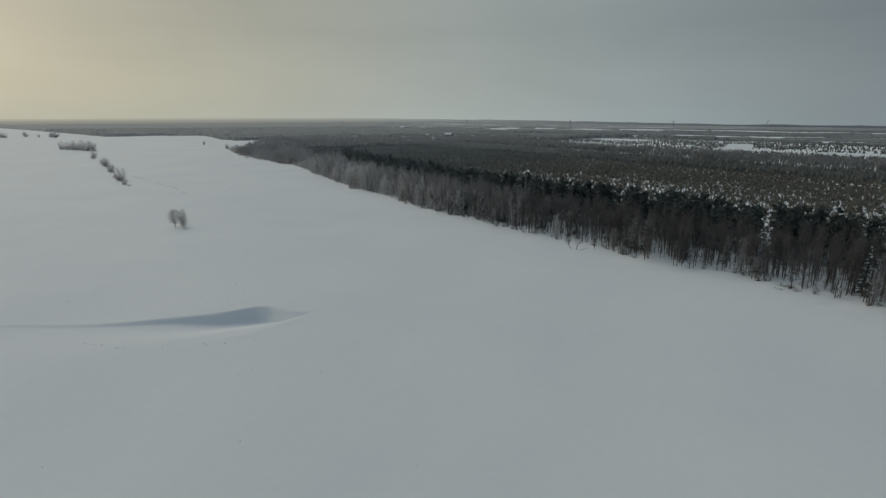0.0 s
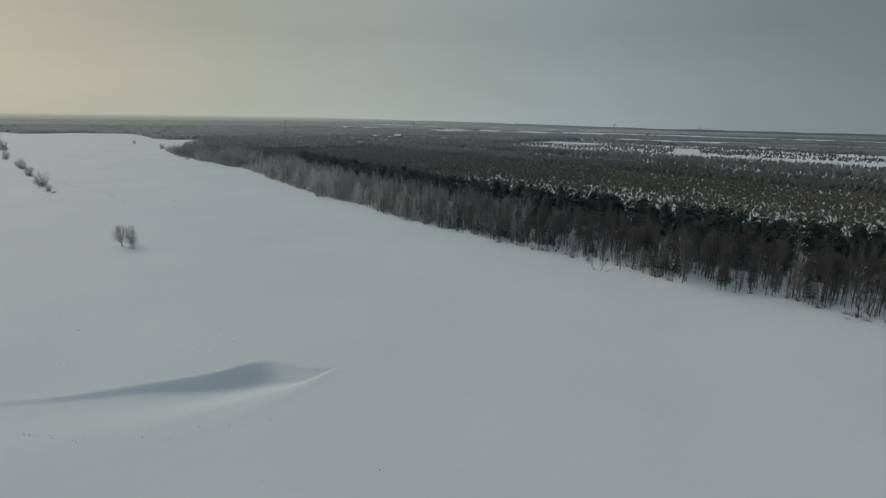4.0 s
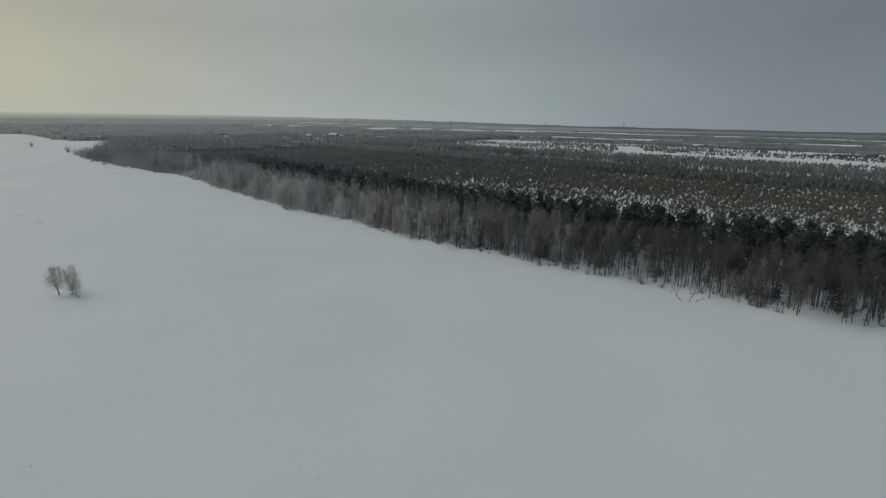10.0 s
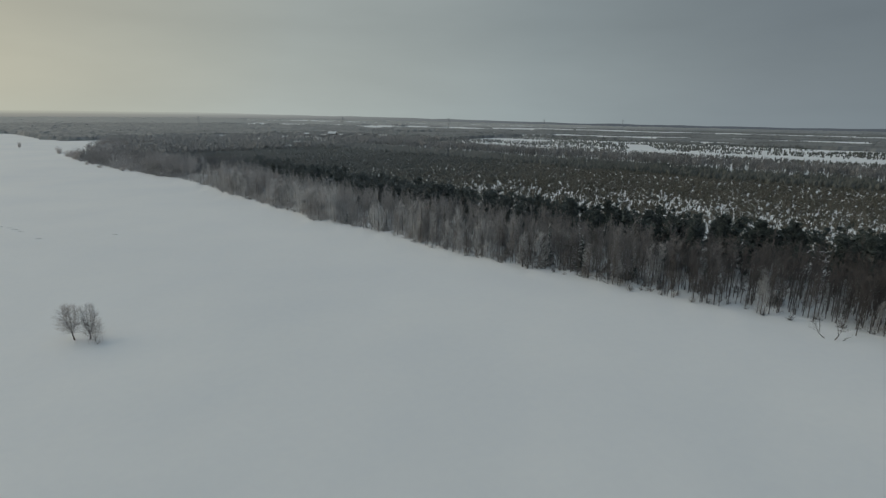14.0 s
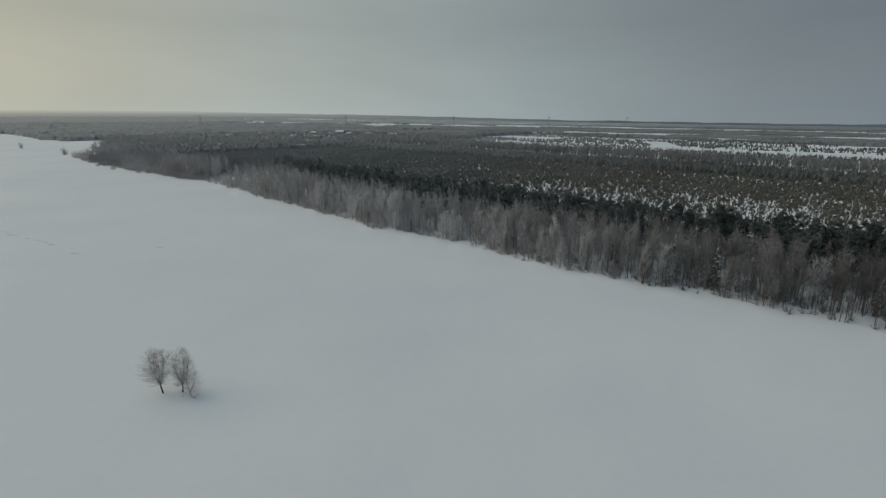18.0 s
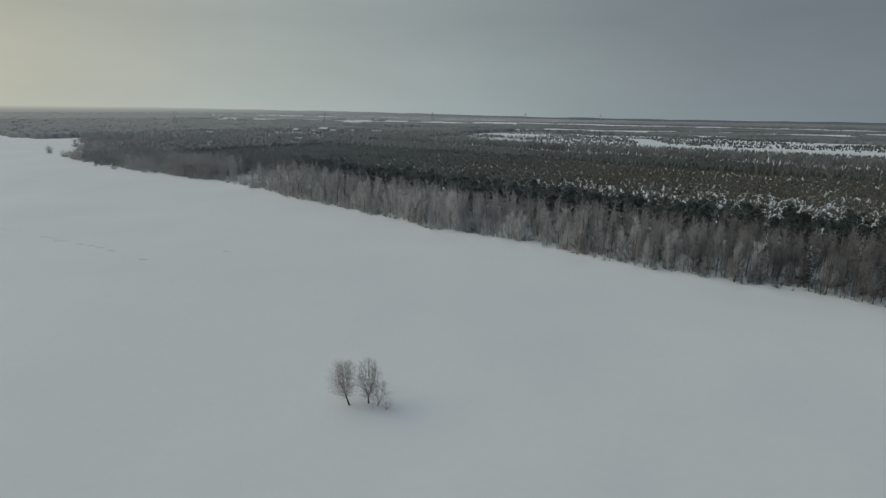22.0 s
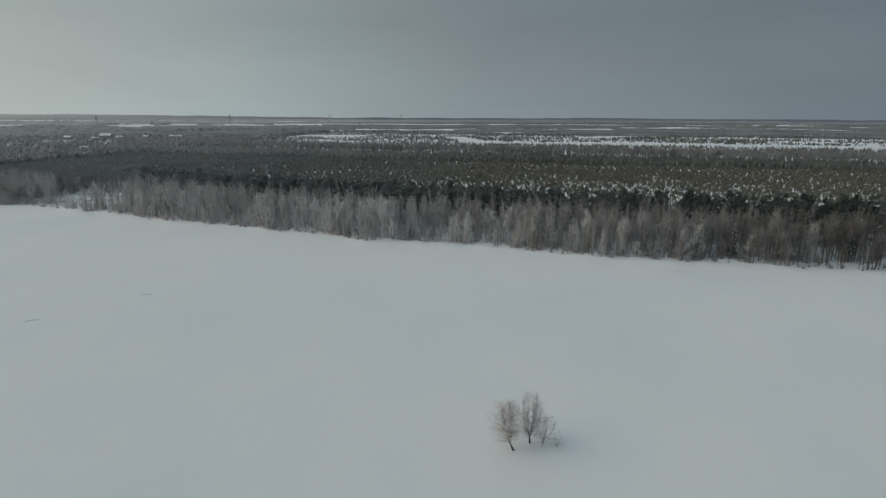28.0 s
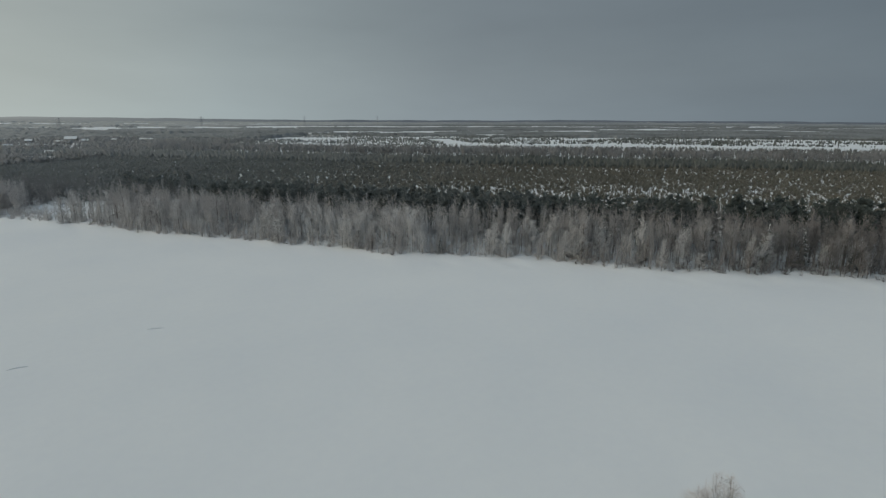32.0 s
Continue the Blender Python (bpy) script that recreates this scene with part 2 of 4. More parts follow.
def tube(points, radii, sides=6):
    p = np.asarray(points, float)
    d = np.gradient(p, axis=0)
    d /= np.linalg.norm(d, axis=1, keepdims=True)
    ref = np.array([1.0, 0.2, 0.1])
    a = np.cross(d, ref)
    a /= np.linalg.norm(a, axis=1, keepdims=True)
    b = np.cross(d, a)
    ang = np.arange(sides) * 2 * math.pi / sides
    v = (p[:, None] + np.asarray(radii)[:, None, None] * (a[:, None] * np.cos(ang)[None, :, None] + b[:, None] * np.sin(ang)[None, :, None])).reshape(-1, 3)
    f = []
    for i in range(len(p) - 1):
        for j in range(sides):
            q, r = i * sides + j, i * sides + (j + 1) % sides
            f += [(q, r, r + sides), (q, r + sides, q + sides)]
    v = np.concatenate([v, p[-1:]])
    f += [((len(p) - 1) * sides + j, (len(p) - 1) * sides + (j + 1) % sides, len(v) - 1) for j in range(sides)]
    return v, np.array(f)


def unit(rng, n):
    v = rng.normal(size=(n, 3))
    return v / np.linalg.norm(v, axis=1, keepdims=True)


def part(name, data, parent, label=""):
    ob = new(name, data)
    ob.parent = parent
    if label:
        ob["label"] = label
    return ob


def scattered(template, x, y, z, turn, size, tall):
    """One template (verts, tris) set down at many places, as one pair of arrays."""
    v, f = template
    c, s = np.cos(turn)[:, None], np.sin(turn)[:, None]
    out = np.empty((len(x), len(v), 3))
    out[:, :, 0] = (v[None, :, 0] * c - v[None, :, 1] * s) * size[:, None] + x[:, None]
    out[:, :, 1] = (v[None, :, 0] * s + v[None, :, 1] * c) * size[:, None] + y[:, None]
    out[:, :, 2] = v[None, :, 2] * tall[:, None] + z[:, None]
    faces = f[None] + (np.arange(len(x)) * len(v))[:, None, None]
    return out.reshape(-1, 3), faces.reshape(-1, 3)


# ---- the lie of the land ----
# the bank, from the near end of the wood to its far corner
BANK = np.array(((330, -240), (200, -50), (130, 60), (97, 110), (85, 128), (76, 139), (66, 145), (58, 153), (51, 170), (42, 178), (34, 187), (21, 200),
                 (10, 217), (1, 230), (-8, 243), (-16, 256), (-30, 279), (-45, 299), (-53, 306), (-57, 322), (-69, 341), (-79, 363), (-91, 383),
                 (-105, 417), (-127, 459), (-145, 479), (-165, 508), (-210, 570), (-250, 640), (-262, 680), (-272, 760), (-300, 860), (-350, 920), (-404, 970), (-470, 1090),
                 (-520, 1165), (-620, 1172), (-700, 1120), (-980, 1400), (-1300, 1700), (-2000, 2350), (-4900, 4900)), float)
BANK[2:11] -= np.array((2.3, 1.5))
BANK[13:16] -= np.array((2.3, 1.5))
BANK[16:24] += np.array((0.5, 0.3))
ALONG, INTO = np.array((-0.545, 0.838)), np.array((0.838, 0.545))
ORIGIN = np.array((96.5, 109.6))


def strip(x, y):
    """Metres along the wood's edge and metres into the wood, by the straight mean line of the bank."""
    dx, dy = np.asarray(x) - ORIGIN[0], np.asarray(y) - ORIGIN[1]
    return dx * ALONG[0] + dy * ALONG[1], dx * INTO[0] + dy * INTO[1]


def inland(x, y):
    """Signed distance to the bank: positive inside the wood."""
    x, y = np.asarray(x, float), np.asarray(y, float)
    best = np.full(x.shape, 1e9)
    sign = np.ones(x.shape)
    for (ax, ay), (bx, by) in zip(BANK[:-1], BANK[1:]):
        ux, uy = bx - ax, by - ay
        k = np.clip(((x - ax) * ux + (y - ay) * uy) / (ux * ux + uy * uy), 0, 1)
        px, py = x - ax - k * ux, y - ay - k * uy
        d = np.hypot(px, py)
        side = ux * (y - ay) - uy * (x - ax)
        near = d < best - 1e-6
        best = np.where(near, d, best)
        sign = np.where(near, np.where(side < 0, 1.0, -1.0), sign)
    return best * sign


def smooth(a, b, v):
    k = np.clip((v - a) / (b - a), 0, 1)
    return k * k * (3 - 2 * k)


def waves(x, y, seed, scale, octaves=3):
    """Smooth random relief between about -1 and 1."""
    rng = np.random.default_rng(seed)
    out, amp, total = np.zeros(np.shape(x)), 1.0, 0.0
    for _ in range(octaves):
        for _ in range(5):
            a = rng.uniform(0, 2 * math.pi)
            k = 2 * math.pi / (scale * rng.uniform(0.7, 1.4))
            out = out + amp * np.sin(k * (x * math.cos(a) + y * math.sin(a)) + rng.uniform(0, 6.3)) / 2.2
        total += amp
        amp, scale = amp * 0.5, scale * 0.45
    return out / total


def hollow(x, y):
    """A wind-scooped hollow with a steep shaded wall and a bright rim, running out to the open left."""
    x, y = np.asarray(x, float), np.asarray(y, float)

    def curve(xs, ys):
        return sum(np.interp(x + o, xs, ys) for o in (-2.4, -1.2, 0.0, 1.2, 2.4)) / 5

    rim = curve((-130, -87, -75, -66, -57, -47, -40, -36, -33, -30, -27), (98.5, 100.8, 101.3, 102.4, 105.0, 107.9, 112.2, 110.0, 108.2, 107.6, 108.3))
    lip = curve((-130, -87, -65, -55, -48, -42.4, -35.7, -30, -27), (70, 76, 83, 87, 90, 92.4, 97.0, 103.0, 108.2))
    deep = curve((-140, -110, -87, -70, -57, -46, -40, -34, -29, -26.8), (0, 0.06, 0.16, 0.3, 0.85, 2.2, 3.1, 2.1, 0.9, -0.25))
    u = rim - y
    wide = np.maximum(rim - lip, 0.2)
    wall = smooth(0, 1.0, u / np.minimum(0.9 + 1.1 * smooth(-72, -44, x), wide * 0.4))
    climb = 1 - smooth(0.1, 0.8, u / wide)
    scoop = np.where(u > 0, -np.maximum(deep, 0) * wall * climb, 0)
    ridge = 0.12 * np.exp(-((y - lip) / 2.2) ** 2) * smooth(-60, -36, x) * (1 - smooth(-28.5, -25.5, x))
    return scoop + ridge


def falls(x, y):
    """The far plain sinks a little towards the north east."""
    return -24 * smooth(1400, 3300, np.hypot(x, y)) * smooth(-0.15, 0.7, np.arctan2(x, y))


def height(x, y):
    d = inland(x, y)
    s, w = strip(x, y)
    drifts = 0.2 * waves(x, y, 5, 13) + 0.17 * waves(s * 0.3, w, 7, 9, 2)
    bank = 0.7 * smooth(-7, 9, d) + smooth(-16, -4, d) * (1 - smooth(4, 30, d)) * drifts
    river = 0.22 * waves(x, y, 3, 90) * smooth(-4, -40, d)
    land = 0.4 * waves(x, y, 4, 120) * smooth(0, 60, d)
    return bank + river + land + hollow(x, y) + falls(x, y)


def grid_lines(lo, hi, fine_lo, fine_hi, step, growth):
    mid = np.arange(fine_lo, fine_hi, step)
    up, down, s = [mid[-1]], [mid[0]], step
    while up[-1] < hi:
        s *= growth
        up.append(up[-1] + s)
    s = step
    while down[-1] > lo:
        s *= growth
        down.append(down[-1] - s)
    return np.concatenate([down[:0:-1], mid, up[1:]])


def make_ground():
    gx = grid_lines(-4950, 4950, -108, -14, 0.6, 1.046)
    gy = grid_lines(-4950, 4950, 74, 116, 0.55, 1.046)
    X, Y = np.meshgrid(gx, gy)
    Z = height(X, Y)
    r = np.hypot(X, Y)
    squeeze = np.minimum(1, 3500 / np.maximum(r, 1))
    v = np.stack([X * squeeze, Y * squeeze, Z], -1).reshape(-1, 3)
    nx, ny = len(gx), len(gy)
    i = (np.arange(ny - 1)[:, None] * nx + np.arange(nx - 1)[None]).ravel()
    f = np.concatenate([np.stack([i, i + 1, i + nx + 1], 1), np.stack([i, i + nx + 1, i + nx], 1)])
    me = mesh_of("ground", v, f, M_SNOW)
    me.polygons.foreach_set("use_smooth", np.ones(len(f), dtype=bool))
    tagged(new("ground", me), "wide snow-covered frozen river and flat white land", "snow ground", kind="structure")


make_ground()


# ---- tree shapes ----
def limb_points(rng, n, tall, low, spread, rise, taper):
    """Feet and tips of n steep limbs that fill a slender crown, widest below its middle and pointed at the top."""
    h = low + 0.1 + (0.92 - low) * rng.uniform(0, 1, n) ** 0.8
    a = rng.uniform(0, 2 * math.pi, n)
    girth = np.clip(1.03 - h, 0, 1) ** taper * np.minimum(1, 0.45 + (h - low) * 2.0)
    reach = spread * girth * rng.uniform(0.25, 1.1, n)
    tip = np.stack([np.cos(a) * reach, np.sin(a) * reach, h * tall], 1)
    foot = np.stack([0 * h, 0 * h, np.maximum(h - rise * rng.uniform(0.7, 1.3, n), 0.5 * low) * tall], 1)
    return foot, tip


def birch_shape(seed, tall=12.0, limbs=32, sprays=6, twigs=3200, spread=2.95, low=0.24, thick=0.0125, long=0.8, sides=6, taper=0.55):
    """Trunk, steep limbs with side branches, and the fine twigs of a bare birch, which sweep up and out."""
    rng = np.random.default_rng(seed)
    bend = rng.normal(0, 0.02, 2) * tall
    q = np.linspace(0, 1, 7 if sides > 3 else 3)
    stem = np.stack([bend[0] * q ** 2, bend[1] * q ** 2, q * tall], 1)
    trunk = tube(stem, 0.1 * (1 - q) ** 0.8 + 0.012, sides)
    foot, tip = limb_points(rng, limbs, tall, low, spread, 0.22, taper)
    t = foot[:, 2:3] / tall
    foot[:, :2] += bend * t ** 2
    tip[:, :2] += bend * t ** 2
    k = np.repeat(np.arange(limbs), sprays)
    n = len(k)
    w = rng.uniform(0.2, 1.0, n)[:, None]
    fork = foot[k] * (1 - w) + tip[k] * w
    ahead = (tip[k] - foot[k]) / np.linalg.norm(tip[k] - foot[k], axis=1, keepdims=True)
    end = fork + (ahead * 0.6 + unit(rng, n) * 0.7 + np.array([[0, 0, 0.15]])) * rng.uniform(0.5, 1.3, n)[:, None] * tall / 11
    wood = joined(spikes(foot, tip, 0.03), slivers(rng, fork, end, 0.016)) if sides > 3 else slivers(rng, foot, tip, 0.04)
    k = rng.integers(0, n, twigs)
    w = rng.uniform(0.0, 1.0, twigs)[:, None]
    start = fork[k] * (1 - w) + end[k] * w
    along = end[k] - fork[k]
    way = unit(rng, twigs) * 0.75 + 0.5 * along / np.maximum(np.linalg.norm(along, axis=1, keepdims=True), 0.05)
    way[:, 2] += rng.uniform(-0.15, 0.5, twigs)
    return trunk, wood, slivers(rng, start, start + way * long * rng.uniform(0.4, 1.15, twigs)[:, None], rng.uniform(0.6, 1.4, twigs) * thick)


def pine_shape(seed, tall=15.0, clumps=74, needles=30, low=0.3, spread=2.3, size=0.82, blade=0.13):
    """A tall pine: bare lower trunk, boughs, and a rounded crown of needle tufts."""
    rng = np.random.default_rng(seed)
    q = np.linspace(0, 1, 6 if clumps > 40 else 3)
    trunk = tube(np.stack([0.2 * q * rng.normal(), 0.2 * q * rng.normal(), q * tall * 0.97], 1), 0.16 * (1 - q) + 0.02, 6 if clumps > 40 else 3)
    t = np.sort(rng.uniform(low, 1.0, clumps))
    a = rng.uniform(0, 6.28, clumps)
    reach = spread * rng.uniform(0.2, 1.0, clumps) * (1.12 - t) ** 0.5 * np.minimum(1, (t - low) * 5 + 0.5)
    c = np.stack([np.cos(a) * reach, np.sin(a) * reach, t * tall], 1)
    boughs = spikes(np.stack([0 * t, 0 * t, t * tall - 0.5], 1), c, 0.05)
    d = unit(rng, clumps * needles)
    d[:, 2] = d[:, 2] * 0.7 + 0.3
    o = np.repeat(c, needles, 0) + 0.25 * size * rng.normal(size=d.shape)
    tufts = slivers(rng, o - d * 0.15, o + d * size * rng.uniform(0.6, 1.2, len(d))[:, None], blade)
    return trunk, joined(boughs, tufts)


def spruce_shape(seed, tall=9.0, whorls=16, boughs=14):
    rng = np.random.default_rng(seed)
    q = np.linspace(0, 1, 5)
    trunk = tube(np.stack([0 * q, 0 * q, q * tall], 1), 0.13 * (1 - q) + 0.015, 6)
    t = np.repeat(np.linspace(0.1, 0.97, whorls), boughs) + rng.normal(0, 0.012, whorls * boughs)
    a = rng.uniform(0, 6.28, len(t))
    reach = 2.15 * (1.03 - t) * rng.uniform(0.45, 1.15, len(t))
    foot = np.stack([0 * t, 0 * t, t * tall], 1)
    tip = foot + np.stack([np.cos(a) * reach, np.sin(a) * reach, -0.28 * reach + 0.1], 1)
    crown = spikes(foot, tip, 0.2 * (1.1 - t) + 0.05)
    k = rng.random(len(t)) < 0.34
    m, n = (foot[k] * 0.55 + tip[k] * 0.45), (foot[k] * 0.08 + tip[k] * 0.92)
    lift = np.array([[0, 0, 0.16]])
    return trunk, crown, spikes(m + lift, n + lift, 0.13, 0.05)


def young_pine_shape(seed, tall=3.2, needles=34):
    rng = np.random.default_rng(seed)
    t = rng.uniform(0.05, 0.9, needles)
    a = rng.uniform(0, 6.28, needles)
    reach = 0.95 * (1.08 - t) * rng.uniform(0.5, 1.1, needles)
    foot = np.stack([0 * t, 0 * t, t * tall], 1)
    tip = foot + np.stack([np.cos(a) * reach, np.sin(a) * reach, 0.35 * reach + 0.25], 1)
    leader = spikes([[0, 0, 0]], [[0, 0, tall]], 0.09)
    return leader, spikes(foot, tip, 0.17)


def bush_shape(seed, tall=6.0, stems=26, twigs=620, thick=0.045, fan=0.6):
    """A dome of twigs on stems that fan out from one foot."""
    rng = np.random.default_rng(seed)
    d = unit(rng, stems)
    d[:, 2] = np.maximum(d[:, 2], -0.75)
    tip = d * rng.uniform(0.72, 1.0, stems)[:, None] * np.array([[fan * tall, fan * tall, 0.46 * tall]]) + np.array([[0, 0, 0.47 * tall]])
    foot = tip * np.array([[0.06, 0.06, 0.0]]) - np.array([[0, 0, 0.15]])
    knee = tip * np.array([[0.36, 0.36, 0.5]])
    wood = joined(spikes(foot, knee, 0.012 * tall, 0.007 * tall), spikes(knee, tip, 0.007 * tall))
    k = rng.integers(0, stems, twigs)
    w = rng.uniform(-0.6, 1.0, twigs)[:, None]
    start = np.where(w > 0, knee[k] * (1 - w) + tip[k] * w, knee[k] * (1 + w) - foot[k] * w)
    way = unit(rng, twigs) + 0.6 * d[k]
    end = start + way * rng.uniform(0.08, 0.22, twigs)[:, None] * tall
    end[:, 2] = np.maximum(end[:, 2], 0.02)
    return wood, slivers(rng, start, end, rng.uniform(0.6, 1.3, twigs) * thick)


def as_thing(name, parts, label, category, group):
    """parts: (part's name, mesh, label). An Empty with the parts under it."""
    root = new(name)
    root.empty_display_size = 0.3
    for pname, me, plabel in parts:
        ob = part(pname, me, root, plabel)
        if pname == "snow_load":
            ob["kind"] = "stuff"
    return tagged(root, label, category, group)


def settle(ob, x, y, turn, size, tall, sink=0.15):
    z = float(height(np.array([x]), np.array([y]))[0]) - sink
    return Matrix.Translation((x, y, z)) @ Matrix.Rotation(turn, 4, "Z") @ Matrix.Diagonal((size, size, tall, 1))


class Kind:
    """A few shapes of one kind of tree, set down again and again."""

    def __init__(self, name, shapes, label, category, group):
        self.name, self.shapes, self.label, self.category, self.group, self.made = name, shapes, label, category, group, {}

    def put(self, which, x, y, turn, size, tall):
        which %= len(self.shapes)
        m = settle(None, x, y, turn, size, tall)
        if which not in self.made:
            ob = as_thing(self.name, self.shapes[which], self.label, self.category, self.group)
            ob.matrix_basis = m
            self.made[which] = ob
            return ob
        src = self.made[which]
        keep = src.scale.copy()
        src.scale = (1, 1, 1)
        ob = copy_thing(src, m)
        src.scale = keep
        return ob


def stuff(name, pieces, mat, label, category):
    v, f = joined(*pieces)
    return tagged(new(name, mesh_of(name, v, f, mat)), label, category, kind="stuff")


def birch_kind(name, seeds, mat, label, group, wood=M_LIMB, **shape):
    out = []
    for s in seeds:
        trunk, limbs, twigs = birch_shape(s, **shape)
        out.append((("trunk", mesh_of("birch_trunk", *trunk, M_BIRCH_BARK), ""), ("branchwork", mesh_of("birch_limbs", *limbs, wood), ""),
                    ("crown", mesh_of("birch_crown", *twigs, mat), "")))
    return Kind(name, out, label, "birch tree", group)


rng = np.random.default_rng(11)
BIRCH = birch_kind("birch_tree", range(20, 26), M_BIRCH_TWIG, "bare grey-brown birch standing in snow at the wood's edge", "birches along the bank")
RIMED = birch_kind("frosted_birch_tree", range(30, 33), M_RIME, "birch white with hoar frost at the wood's edge", "frosted birches along the bank", wood=M_RIME, tall=10.8, limbs=38, spread=3.2, low=0.08, twigs=4000, thick=0.0135, taper=0.42)
PINES = Kind("pine_tree", [(("trunk", mesh_of("pine_trunk", *a, M_BARK), ""), ("crown", mesh_of("pine_crown", *b, M_PINE), "")) for a, b in (pine_shape(s) for s in range(40, 44))],
             "tall dark green pine behind the birches", "pine tree", "tall pines behind the birches")
SPRUCES = Kind("spruce_tree", [(("trunk", mesh_of("spruce_trunk", *a, M_BARK), ""), ("crown", mesh_of("spruce_crown", *b, M_PINE), ""),
                                ("snow_load", mesh_of("spruce_snow", *c, M_SNOW), "white snow on the boughs")) for a, b, c in (spruce_shape(s) for s in range(50, 53))],
               "dark spruce with snow on its boughs at the wood's edge", "spruce tree", "snowy spruces among the birches")
YOUNG = Kind("young_pine_tree", [(("stem", mesh_of("young_stem", *a, M_BARK), ""), ("crown", mesh_of("young_crown", *b, M_YOUNG), "")) for a, b in (young_pine_shape(s) for s in range(60, 64))],
             "small olive-green young pine in snowy clearing", "young pine", "young pines of the plantation")
BUSHES = Kind("willow_bush", [(("branchwork", mesh_of("willow_stems", *a, M_WILLOW), ""), ("crown", mesh_of("willow_twigs", *b, M_WILLOW), "")) for a, b in (bush_shape(s, stems=40, twigs=2600, thick=0.024, fan=0.46) for s in range(70, 74))],
              "round frosted grey-brown willow bush on open snow", "willow bush", "willow bushes on the river")
SHRUBS = Kind("bank_shrub", [(("branchwork", mesh_of("shrub_stems", *a, M_LIMB), ""), ("crown", mesh_of("shrub_twigs", *b, M_BIRCH_TWIG), ""))
                             for a, b in (bush_shape(s, tall=2.4, stems=12, twigs=260, thick=0.017, fan=0.5) for s in range(74, 77))],
              "low bare brown shrub at the foot of the birches", "shrub", "low shrubs along the bank")


def field(n, s0, s1, w0, w1):
    s, w = rng.uniform(s0, s1, n), rng.uniform(w0, w1, n)
    return ORIGIN[0] + ALONG[0] * s + INTO[0] * w, ORIGIN[1] + ALONG[1] * s + INTO[1] * w


GLADE = np.array((-103.0, 458.0))


def belt(n, d0, d1, s0, s1, glade=True):
    """n places between d0 and d1 metres inland of the bank."""
    x, y = field(int(n * 420 / (d1 - d0)) + 400, s0, s1, -60, 150)
    d = inland(x, y)
    ok = (d > d0) & (d < d1)
    if glade:
        ok &= ((x - GLADE[0]) / 17) ** 2 + ((y - GLADE[1]) / 26) ** 2 > 1
    return x[ok][:n], y[ok][:n]


def sown(templates, x, y, lo, hi, wide=(0.8, 1.2), sink=0.2):
    """Many trees as one pair of arrays, from a few templates in turn."""
    z = height(x, y) - sink
    pieces = []
    for k, t in enumerate(templates):
        m = slice(k, None, len(templates))
        n = len(x[m])
        if n:
            pieces.append(scattered(t, x[m], y[m], z[m], rng.uniform(0, 6.28, n), rng.uniform(*wide, n), rng.uniform(lo, hi, n)))
    return pieces


# belt of birches along the bank: the first rows are trees of their own
for far, (bx, by) in enumerate((belt(80, -0.8, 2.5, -22, 395), belt(165, 2.0, 8.0, -22, 395))):
    for x, y in zip(bx, by):
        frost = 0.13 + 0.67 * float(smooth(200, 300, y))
        tall = rng.uniform(0.4, 0.95) if not far else rng.uniform(0.68, 1.12)
        kind = RIMED if rng.random() < frost else BIRCH
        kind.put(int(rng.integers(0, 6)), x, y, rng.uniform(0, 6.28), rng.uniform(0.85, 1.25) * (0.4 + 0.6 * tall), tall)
bx, by = belt(100, -1.5, 2.0, -20, 420)
for x, y in zip(bx, by):
    SHRUBS.put(int(rng.integers(0, 3)), x, y, rng.uniform(0, 6.28), rng.uniform(0.7, 1.3), rng.uniform(0.6, 1.3))

for x, y, wide in ((82.8, 124.5, 1.2), (83.4, 122.3, 1.5), (83.8, 120.2, 1.1), (81.3, 143.5, 0.9), (74.7, 150.3, 0.8)):
    SHRUBS.put(int(rng.integers(0, 3)), x, y, rng.uniform(0, 6.28), wide, 0.5 * wide)
lean_birch = [joined(*birch_shape(s, limbs=18, sprays=5, twigs=330, thick=0.03, spread=3.0, long=1.0, sides=3)) for s in range(80, 85)]
bx, by = belt(1500, 3.0, 26, -70, 470)
stuff("birch_wood", sown(lean_birch, bx, by, 0.8, 1.15), M_BIRCH_TWIG, "dense belt of bare grey-brown birches in snow", "birch wood")
sapling = [joined(*birch_shape(s, tall=5.5, limbs=9, sprays=3, twigs=120, thick=0.026, spread=1.3, low=0.05, long=0.7, sides=3)) for s in range(75, 80)]
bx, by = belt(1100, -0.8, 16, -45, 400)
stuff("birch_undergrowth", sown(sapling, bx, by, 0.4, 1.3), M_BIRCH_TWIG, "thin bare saplings crowding the wood's edge", "undergrowth")
round_tree = [joined(*bush_shape(s, tall=10.0, stems=9, twigs=210, thick=0.085, fan=0.36)) for s in range(93, 97)]
bx, by = belt(700, 1, 56, 428, 624)
stuff("frosted_wood", sown(round_tree, bx, by, 0.65, 1.15, (0.8, 1.3)), M_BEND, "belt of lightly frosted bushy trees by the far river bend", "birch wood")
# the wood goes on behind the point and closes the bay of the river
grove = np.random.default_rng(61)
gy = grove.uniform(672, 905, 420)
gx = -281 - 0.25 * (gy - 805) + 75 * grove.uniform(0, 1, 420) + grove.normal(0, 2.5, 420)
back_grove = scattered(round_tree[1], gx, gy, height(gx, gy) - 0.2, grove.uniform(0, 6.28, 420), grove.uniform(0.9, 1.4, 420), grove.uniform(0.55, 1.0, 420))
stuff("grove", [back_grove], M_BEND, "lightly frosted bushy trees round the snowy bay of the river", "birch wood")
low_bush = [joined(*bush_shape(s, tall=4.2, stems=8, twigs=170, thick=0.05, fan=0.55)) for s in range(86, 89)]
